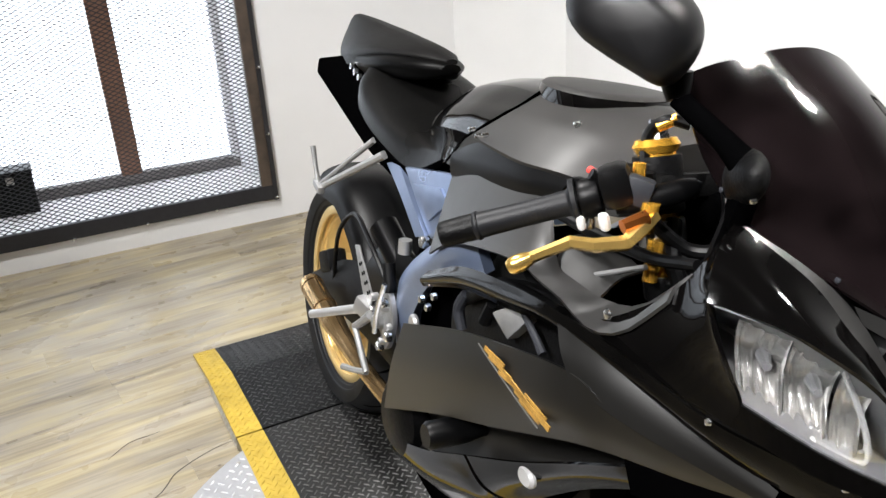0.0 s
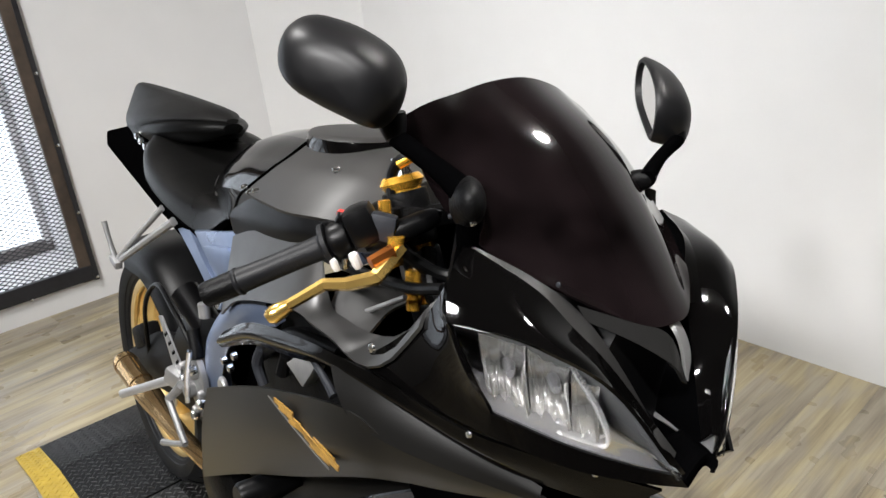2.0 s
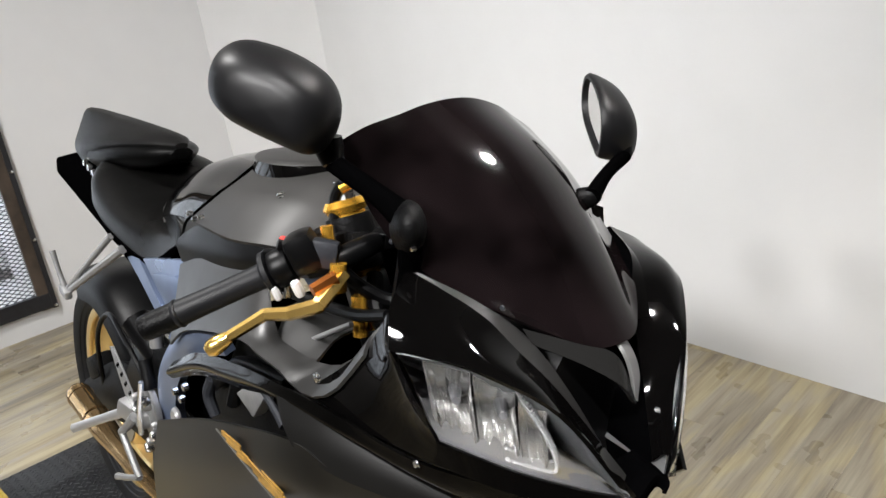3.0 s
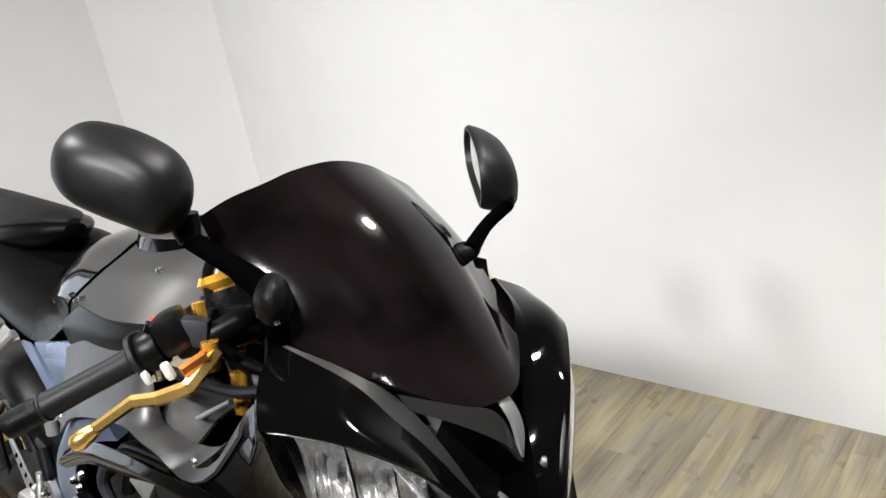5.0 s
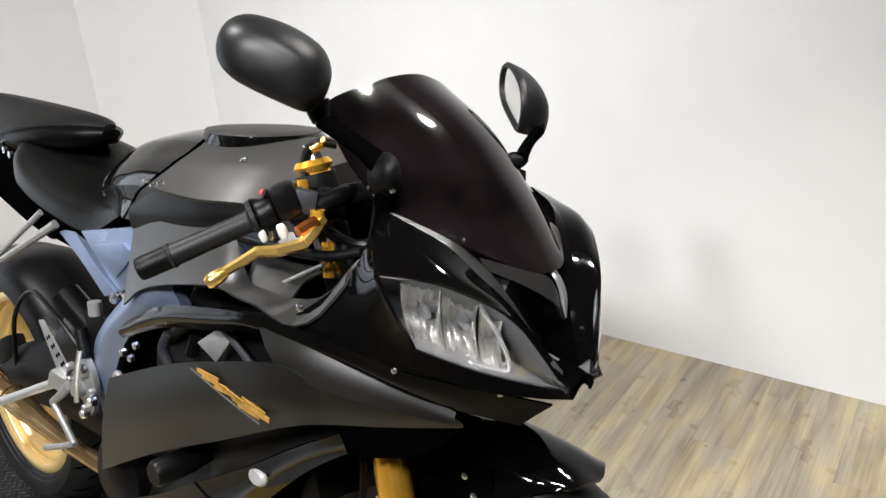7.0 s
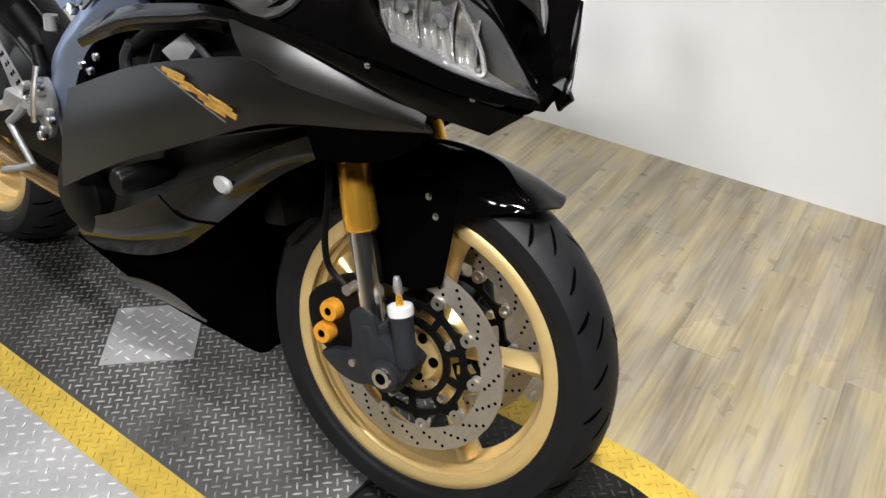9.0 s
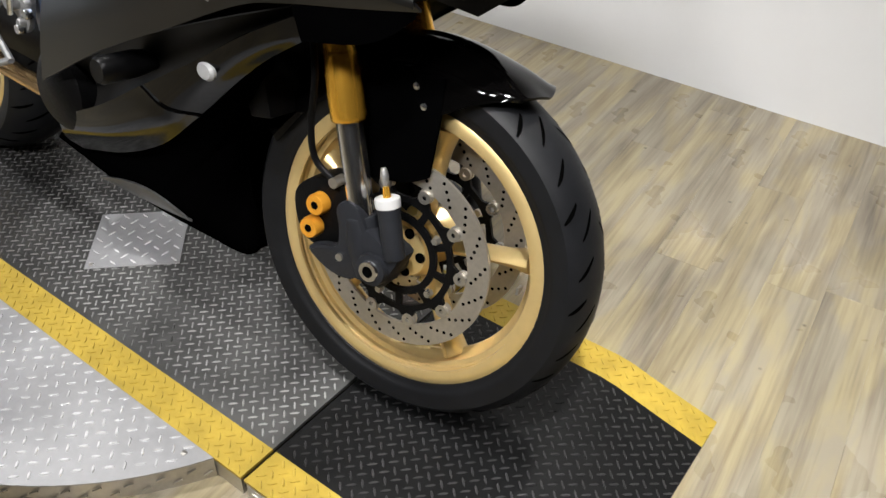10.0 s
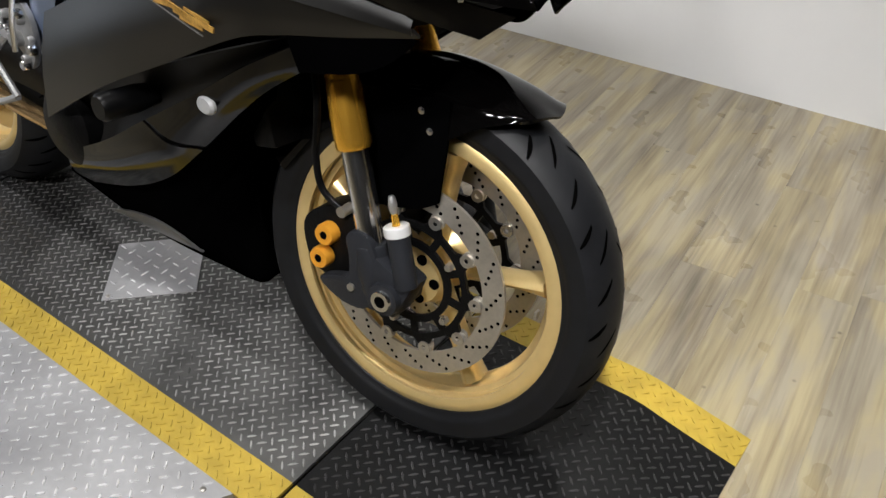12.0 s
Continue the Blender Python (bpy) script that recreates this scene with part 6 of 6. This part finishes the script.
for s in (-1, 1):
    a = part("pillion_peg_hanger", tube([(-0.93, s * 0.150, 0.815), (-1.112, s * 0.192, 0.684)], [0.0062, 0.0050], 8, 10), CASTALU, bike, "bare aluminium pillion peg hanger")
    part("hanger_leg", tube([(-0.875, s * 0.150, 0.800), (-1.116, s * 0.192, 0.674)], [0.0085, 0.0070], 8, 10), CASTALU, a)
    part("pillion_peg", tube([(-1.125, s * 0.195, 0.677), (-1.135, s * 0.199, 0.712), (-1.145, s * 0.203, 0.755)], [0.007, 0.005, 0.006], 10, 10), CASTALU, a, "folded aluminium pillion peg")
    part("peg_block", box(0.042, 0.016, 0.018, pose(-1.118, s * 0.197, 0.674, 0, 15), 0.005), CASTALU, a)

# -- rear mudguard, swing arm, exhaust, rearset --
rails = []
for w, rad in ((0.0, 0.335), (0.06, 0.328), (0.098, 0.305), (0.105, 0.26)):
    rails.append([(-1.342 + rad * math.cos(a), w, 0.316 + rad * math.sin(a)) for a in np.radians((20, 45, 75, 105))])
full = [[(x, -w, z) for x, w, z in q] for q in rails[:0:-1]] + rails
part("rear_hugger", sheet(full, 24, 20, 0.004, 1, (-1.38, 0, 0.3)), PLASTIC, bike, "black rear hugger")
arm = [[(-0.74, 0.115, 0.47), (-0.95, 0.125, 0.52), (-1.12, 0.125, 0.50), (-1.40, 0.120, 0.36)], [(-0.74, 0.135, 0.42), (-0.95, 0.145, 0.44), (-1.12, 0.145, 0.42), (-1.41, 0.130, 0.325)], [(-0.74, 0.115, 0.36), (-0.95, 0.125, 0.37), (-1.12, 0.125, 0.355), (-1.42, 0.115, 0.285)]]
both("swing_arm", arm, ENGINE, "black swing arm", 0.03, 24, 10)
chunk = [[(-0.70, 0.12, 0.62), (-0.82, 0.135, 0.64), (-0.93, 0.13, 0.60)], [(-0.73, 0.14, 0.55), (-0.85, 0.15, 0.56), (-0.97, 0.145, 0.53)], [(-0.74, 0.125, 0.48), (-0.86, 0.135, 0.48), (-1.0, 0.13, 0.46)]]
both("side_cover", chunk, PLASTIC, "matt black side cover", 0.01, 16, 10)
part("shock_reservoir", tube([(-0.83, -0.12, 0.60), (-0.90, -0.135, 0.655)], 0.028, 18, 4), PLASTIC, bike, "black shock reservoir")
part("brake_line", tube([(-1.20, -0.13, 0.40), (-1.12, -0.15, 0.56), (-1.02, -0.15, 0.64), (-0.90, -0.16, 0.62), (-0.80, -0.165, 0.58)], 0.005, 8, 28), PLASTIC, bike, "black rear brake line")
part("rear_caliper", box(0.08, 0.05, 0.055, pose(-1.27, -0.11, 0.44, 0, -25), 0.012), ENGINE, bike, "black rear brake caliper")
bm = tube([(-1.212, -0.184, 0.418), (-1.20, -0.184, 0.414), (-1.12, -0.183, 0.400), (-1.04, -0.182, 0.389), (-0.97, -0.181, 0.381), (-0.85, -0.177, 0.369), (-0.66, -0.16, 0.352)], [0.022, 0.026, 0.026, 0.025, 0.020, 0.017, 0.016], 28, 48)
ex = part("exhaust", bm, PIPE, bike, "short gold-tinted exhaust silencer")
for q in (0.06, 0.62):
    c = np.array((-1.20, -0.184, 0.414)) * (1 - q) + np.array((-1.04, -0.182, 0.389)) * q
    d = np.array((0.988, 0.012, -0.154))
    part("silencer_band", tube([c - d * 0.004, c + d * 0.004], 0.0275, 28, 3), PIPE, ex, "raised silencer band")
part("silencer_outlet", tube([(-1.218, -0.184, 0.419), (-1.18, -0.184, 0.411)], 0.017, 24, 3), SLOT, ex, "dark silencer outlet")
# rearset
rs = part("rearset", prism(smooth_loop([(-0.79, 0.575), (-0.755, 0.57), (-0.735, 0.53), (-0.75, 0.475), (-0.775, 0.455), (-0.79, 0.48), (-0.83, 0.505), (-0.825, 0.53), (-0.79, 0.545)], 30), 0.012, pose(0, -0.170, 0), 0.004), CASTALU, bike, "bare aluminium rearset")
for x, z, r, d in ((-0.762, 0.548, 0.013, 0.016), (-0.785, 0.508, 0.017, 0.02), (-0.765, 0.478, 0.010, 0.014), (-0.742, 0.515, 0.009, 0.01), (-0.815, 0.545, 0.010, 0.014)):
    part("rearset_boss", lathe([(0.003, -d), (r * 0.6, -d), (r * 0.8, -d + 0.004), (r * 0.85, 0)], 14, m=pose(x, -0.174, z)), CASTALU, rs)
part("linkage_rod", tube([(-0.745, -0.19, 0.60), (-0.768, -0.192, 0.54), (-0.778, -0.192, 0.49)], 0.005, 8, 8), CHROME, rs)
hg = prism([(-0.918, 0.612), (-0.898, 0.618), (-0.815, 0.545), (-0.83, 0.515), (-0.86, 0.525)], 0.004, pose(0, -0.183, 0), 0.0015)
h = part("heel_guard", hg, CASTALU, rs, "drilled aluminium heel guard")
bm = bmesh.new()
for k in range(4):
    for j in range(2):
        lathe([(0.0042, -0.1858), (0.0042, -0.1848)], 8, bm, m=pose(-0.885 + 0.016 * k + 0.009 * j, 0, 0.588 - 0.0135 * k + 0.006 * j - 0.004))
part("guard_holes", bm, SLOT, rs, "", 0)
part("rider_peg", tube([(-0.845, -0.18, 0.508), (-0.87, -0.20, 0.498), (-0.945, -0.262, 0.462)], [0.013, 0.0095, 0.0085], 12, 12), ALU, rs, "knurled aluminium rider peg")
part("peg_pivot", box(0.04, 0.03, 0.034, pose(-0.845, -0.185, 0.512, 0, 20, 20), 0.006), ALU, rs)
part("brake_pedal", tube([(-0.80, -0.192, 0.515), (-0.825, -0.200, 0.49), (-0.848, -0.205, 0.472)], [0.010, 0.008, 0.007], 10, 8), CASTALU, rs, "aluminium brake pedal")
part("pedal_arm", tube([(-0.848, -0.205, 0.474), (-0.81, -0.206, 0.443), (-0.772, -0.207, 0.412)], 0.0065, 8, 8), CASTALU, rs)
part("pedal_toe", tube([(-0.772, -0.207, 0.413), (-0.82, -0.212, 0.393), (-0.875, -0.216, 0.373)], [0.0065, 0.006, 0.007], 8, 8), CASTALU, rs)
for x, z in ((-0.76, 0.555), (-0.735, 0.50), (-0.77, 0.465), (-0.81, 0.52)):
    part("rearset_bolt", lathe([(0.001, -0.012), (0.008, -0.012), (0.010, -0.008), (0.010, 0)], 12, m=pose(x, -0.178, z)), CHROME, rs)
part("spar_plug", lathe([(0.001, -0.008), (0.012, -0.008), (0.016, -0.004), (0.016, 0)], 20, m=pose(-0.66, -0.165, 0.56)), ALU, bike, "bright round frame plug")
part("master_cylinder", tube([(-0.79, -0.165, 0.62), (-0.77, -0.168, 0.57)], 0.012, 12, 4), ENGINE, bike)
part("fluid_pot", tube([(-0.745, -0.155, 0.655), (-0.745, -0.155, 0.68)], 0.012, 16, 3), ALU, bike, "pale rear brake fluid pot")


# -- handlebars and controls --
def bars(s):
    a, b = Vector((-0.178, s * 0.216, 0.926)), Vector((-0.262, s * 0.328, 0.869))
    at = lambda u: a + (b - a) * u
    top = Vector((-0.215, s * 0.10, 0.965))
    bar = part("handlebar", tube([Vector((-0.205, s * 0.135, 0.945)), Vector((-0.178, s * 0.18, 0.942)), at(-0.08), at(0.9)], 0.011, 14, 16), ENGINE, bike, "black clip-on handlebar")
    part("bar_clamp", box(0.062, 0.07, 0.036, Matrix.Translation(top + Vector((0.008, s * 0.014, -0.035))) @ pose(0, 0, 0, 0, -15, -s * 30), 0.008), ENGINE, bar, "black bar clamp")
    bm = tube([at(0.0), at(0.035), at(0.05), at(0.12), at(0.45), at(0.70), at(0.72)], [0.0235, 0.0235, 0.0155, 0.0136, 0.0134, 0.0142, 0.0140], 24, 50)
    part("grip", bm, RUBBER, bar, "black ribbed rubber grip")
    for k in range(16):
        part("grip_rib", tube([at(0.14 + 0.034 * k), at(0.148 + 0.034 * k), at(0.156 + 0.034 * k)], [0.0134, 0.0136, 0.0134], 16, 5), RUBBER, bar)
    part("grip_collar", tube([at(0.70), at(0.715), at(0.74)], [0.0142, 0.0160, 0.0148], 20, 8), RUBBER, bar)
    bm = tube([at(0.74), at(0.76), at(0.97), at(1.0)], [0.0138, 0.0146, 0.0142, 0.012], 20, 12)
    part("bar_end", bm, ENGINE, bar, "black bar end weight")
    # switch block and throttle housing
    d = (b - a).normalized()
    bm = tube([at(-0.02), at(-0.03), at(-0.14), at(-0.16)], [0.017, 0.0205, 0.0205, 0.017], 16, 10)
    part("throttle_housing", bm, PLASTIC, bar, "black throttle housing")
    bm = box(0.042, 0.034, 0.044, along(at(-0.27), at(-0.6)) @ pose(0, 0, 0.006), 0.011)
    part("switch_block", bm, PLASTIC, bar, "black switch block")
    part("housing_screw", rod(at(-0.08) + Vector((0.006, 0, -0.02)), at(-0.08) + Vector((0.008, 0, -0.031)), 0.005), CHROME, bar)
    part("switch_button", rod(at(-0.3) + Vector((-0.012, s * 0.02, 0.01)), at(-0.3) + Vector((-0.016, s * 0.029, 0.014)), 0.006), PLASTIC, bar)
    if s < 0:
        part("kill_switch", box(0.013, 0.010, 0.006, Matrix.Translation((-0.200, -0.186, 0.950)) @ pose(0, 0, 0, 10, 20, 40), 0.003), RED, bar, "red kill switch")
        part("start_button", box(0.012, 0.012, 0.010, Matrix.Translation((-0.185, -0.214, 0.944)), 0.003), PLASTIC, bar)
    # lever cylinder
    mc = Vector((-0.135, s * 0.165, 0.936))
    part("lever_cylinder", tube([mc + Vector((-0.018, s * 0.022, -0.008)), mc, mc + Vector((0.012, -s * 0.034, 0.012)), mc + Vector((0.016, -s * 0.048, 0.016))], [0.011, 0.013, 0.012, 0.009], 16, 14), PLASTIC, bar, "black radial lever cylinder")
    part("cylinder_clamp", box(0.030, 0.018, 0.030, Matrix.Translation(at(-0.36) + Vector((0.012, 0, 0.0))) @ pose(0, 0, 0, 0, 12, -s * 45), 0.006), CASTGREY, bar)
    part("cylinder_cap", rod(mc + Vector((0.0, s * 0.006, 0.014)), mc + Vector((-0.001, s * 0.006, 0.022)), 0.009), CASTGREY, bar)
    part("banjo_bolt", rod(mc + Vector((0.012, -s * 0.045, 0.004)), mc + Vector((0.012, -s * 0.05, 0.022)), 0.007), CASTGREY, bar, "dark banjo bolt")
    part("banjo_bolt", rod(mc + Vector((-0.03, -s * 0.012, 0.01)), mc + Vector((-0.032, -s * 0.012, 0.03)), 0.007), GOLD, bar, "gold banjo bolt")
    # lever, doglegged
    knee = [(-0.118, 0.166, 0.926), (-0.110, 0.186, 0.916), (-0.106, 0.206, 0.904), (-0.120, 0.232, 0.899), (-0.139, 0.247, 0.897), (-0.149, 0.268, 0.885), (-0.157, 0.286, 0.875)]
    pts = []
    for p, q in zip(knee[:-1], knee[1:]):
        pts += [tuple((np.array(p) * (1 - f) + np.array(q) * f) * np.array((1, s, 1))) for f in (0.06, 0.5, 0.94)]
    lv = part("lever", tube(pts, [0.0085, 0.0085, 0.008, 0.0072, 0.0066, 0.006, 0.006], 6, 60), LEVERGOLD, bar, "gold anodised adjustable lever", 40)
    part("lever_ball", tube([(-0.154, s * 0.281, 0.878), (-0.158, s * 0.289, 0.873), (-0.162, s * 0.296, 0.868), (-0.164, s * 0.300, 0.865)], [0.007, 0.0092, 0.0092, 0.006], 16, 14), LEVERGOLD, lv, "rounded gold lever end")
    part("lever_slider", tube([(-0.112, s * 0.180, 0.926), (-0.116, s * 0.205, 0.917)], [0.0085, 0.0075], 8, 4), COPPER, lv, "orange anodised lever adjuster")
    part("lever_pivot", rod((-0.120, s * 0.170, 0.938), (-0.122, s * 0.171, 0.908), 0.009), GOLD, lv)
    part("lever_stop", box(0.012, 0.010, 0.020, Matrix.Translation((-0.142, s * 0.207, 0.914)) @ pose(0, 0, 0, 20, 0, 0), 0.005), PALE, lv, "pale lever stop")
    part("lever_stop", box(0.009, 0.008, 0.016, Matrix.Translation((-0.160, s * 0.222, 0.908)) @ pose(0, 0, 0, 20, 0, 0), 0.004), PALE, lv, "pale lever stop")
    # hose from the cylinder, looping over the yoke
    part("brake_hose", tube([Vector((-0.165, s * 0.095, 1.005)), Vector((-0.185, s * 0.112, 1.006)), Vector((-0.198, s * 0.122, 0.985)), Vector((-0.185, s * 0.128, 0.945)), Vector((-0.172, s * 0.126, 0.905)), Vector((-0.16, s * 0.11, 0.84))], 0.0062, 10, 40), PLASTIC, bar, "black brake hose")
    part("hose_ferrule", rod(Vector((-0.19, s * 0.117, 0.998)), Vector((-0.176, s * 0.104, 1.010)), 0.0064), GOLD, bar, "gold hose fitting")


bars(-1)
bars(1)
for s in (-1, 1):
    cable = [(-0.17, 0.05, 0.97), (-0.13, 0.07, 0.955), (-0.11, 0.075, 0.92), (-0.13, 0.07, 0.86), (-0.16, 0.06, 0.80)]
    part("control_cable", tube([(x, s * w, z) for x, w, z in cable], 0.007, 10, 24), PLASTIC, bike, "black control cable")
    part("bar_stay", tube([(-0.150, s * 0.128, 0.885), (-0.146, s * 0.132, 0.840)], [0.0095, 0.0085], 14, 4), GOLD, bike, "short gold anodised stay under the bar")
# added block: keeps the bright background from showing between fork and cowl
part("fork_backing", box(0.16, 0.10, 0.13, pose(-0.205, 0, 0.850, 0, -15), 0.012), DULLBLACK, bike, "added dark block that closes the gap behind the fork")
part("instrument_pod", box(0.07, 0.15, 0.05, pose(-0.105, 0, 0.955, 0, 35), 0.015), PLASTIC, bike, "black instrument pod")


# ---- floor planks ----
def plank_mesh(pw, ln):
    t = box(pw, ln, 0.004, None)
    bmesh.ops.bevel(t, geom=[e for e in t.edges if all(v.co.z > 0 for v in e.verts)], offset=0.0002, segments=1, affect="EDGES")
    return t


def planks():
    rng = random.Random(4)
    pw, full, g, turn = 0.118, 1.22, 0.0002, radians(5.4)
    x0, x1, y0, y1 = -3.0, 5.3, -8.4, 1.52
    lay = pose(0, 0, 0, 0, 0, 5.4)
    shared, far_v, far_f = {}, [], []
    u = -4.0
    while u < 6.3:
        end = (y1 + 0.03 - u * math.sin(turn)) / math.cos(turn)
        a = -9.2 - rng.random() * full
        while a < end:
            lo, hi = a, min(a + full, end)
            a += full
            ln, c = round(hi - lo, 3), (lo + hi) / 2
            x, y = u * math.cos(turn) - c * math.sin(turn), u * math.sin(turn) + c * math.cos(turn)
            if ln < 0.02 or x < x0 - 0.15 or x > x1 + 0.03 or y < y0:
                continue
            if x < 1.45 and y > -1.7:
                if ln not in shared:
                    shared[ln] = bpy.data.meshes.new("plank")
                    bm = plank_mesh(pw - g, ln - g)
                    bm.to_mesh(shared[ln])
                    bm.free()
                    shared[ln].materials.append(PLANK)
                o = new("plank", shared[ln])
                o.parent = floor
                o.matrix_local = lay @ pose(u, c, -0.002)
            else:
                k, w, h = len(far_v), (pw - g) / 2, (ln - g) / 2
                far_v += [(u - w, c - h, 0), (u + w, c - h, 0), (u + w, c + h, 0), (u - w, c + h, 0), (u - w, c - h, -0.004), (u + w, c - h, -0.004), (u + w, c + h, -0.004), (u - w, c + h, -0.004)]
                far_f += [(k, k + 1, k + 2, k + 3), (k, k + 4, k + 5, k + 1), (k + 1, k + 5, k + 6, k + 2), (k + 2, k + 6, k + 7, k + 3), (k + 3, k + 7, k + 4, k)]
        u += pw
    me = bpy.data.meshes.new("plank_field")
    me.from_pydata(far_v, [], far_f)
    me.materials.append(PLANK)
    o = new("plank_field", me)
    o.parent = floor
    o.matrix_local = lay
    tagged(o, "", kind="stuff")


planks()


# ---- dark cracks and joints across the planks ----
def crack(pts, width):
    c = crv([(x, y, 0) for x, y in pts], 22)
    d = np.gradient(c, axis=0)
    bm, rows = bmesh.new(), []
    for i, (p, q) in enumerate(zip(c, d)):
        n = np.array((-q[1], q[0], 0)) / np.linalg.norm(q)
        h = width * (0.35 + 0.65 * math.sin(math.pi * (i + 0.5) / 22)) / 2
        rows.append([p - n * h + np.array((0, 0, 0.0006)), p + n * h + np.array((0, 0, 0.0006))])
    add_grid(bm, rows)
    part("floor_crack", bm, JOINT, floor, "thin dark crack across the planks", 0)


crack([(-1.425, -0.345), (-1.413, -0.407), (-1.367, -0.501), (-1.297, -0.56), (-1.21, -0.70)], 0.004)
crack([(-1.512, -0.654), (-1.56, -0.595), (-1.567, -0.545), (-1.571, -0.511)], 0.0035)
crack([(-0.118, -0.350), (-0.121, -0.50), (-0.124, -0.66), (-0.128, -0.90)], 0.004)
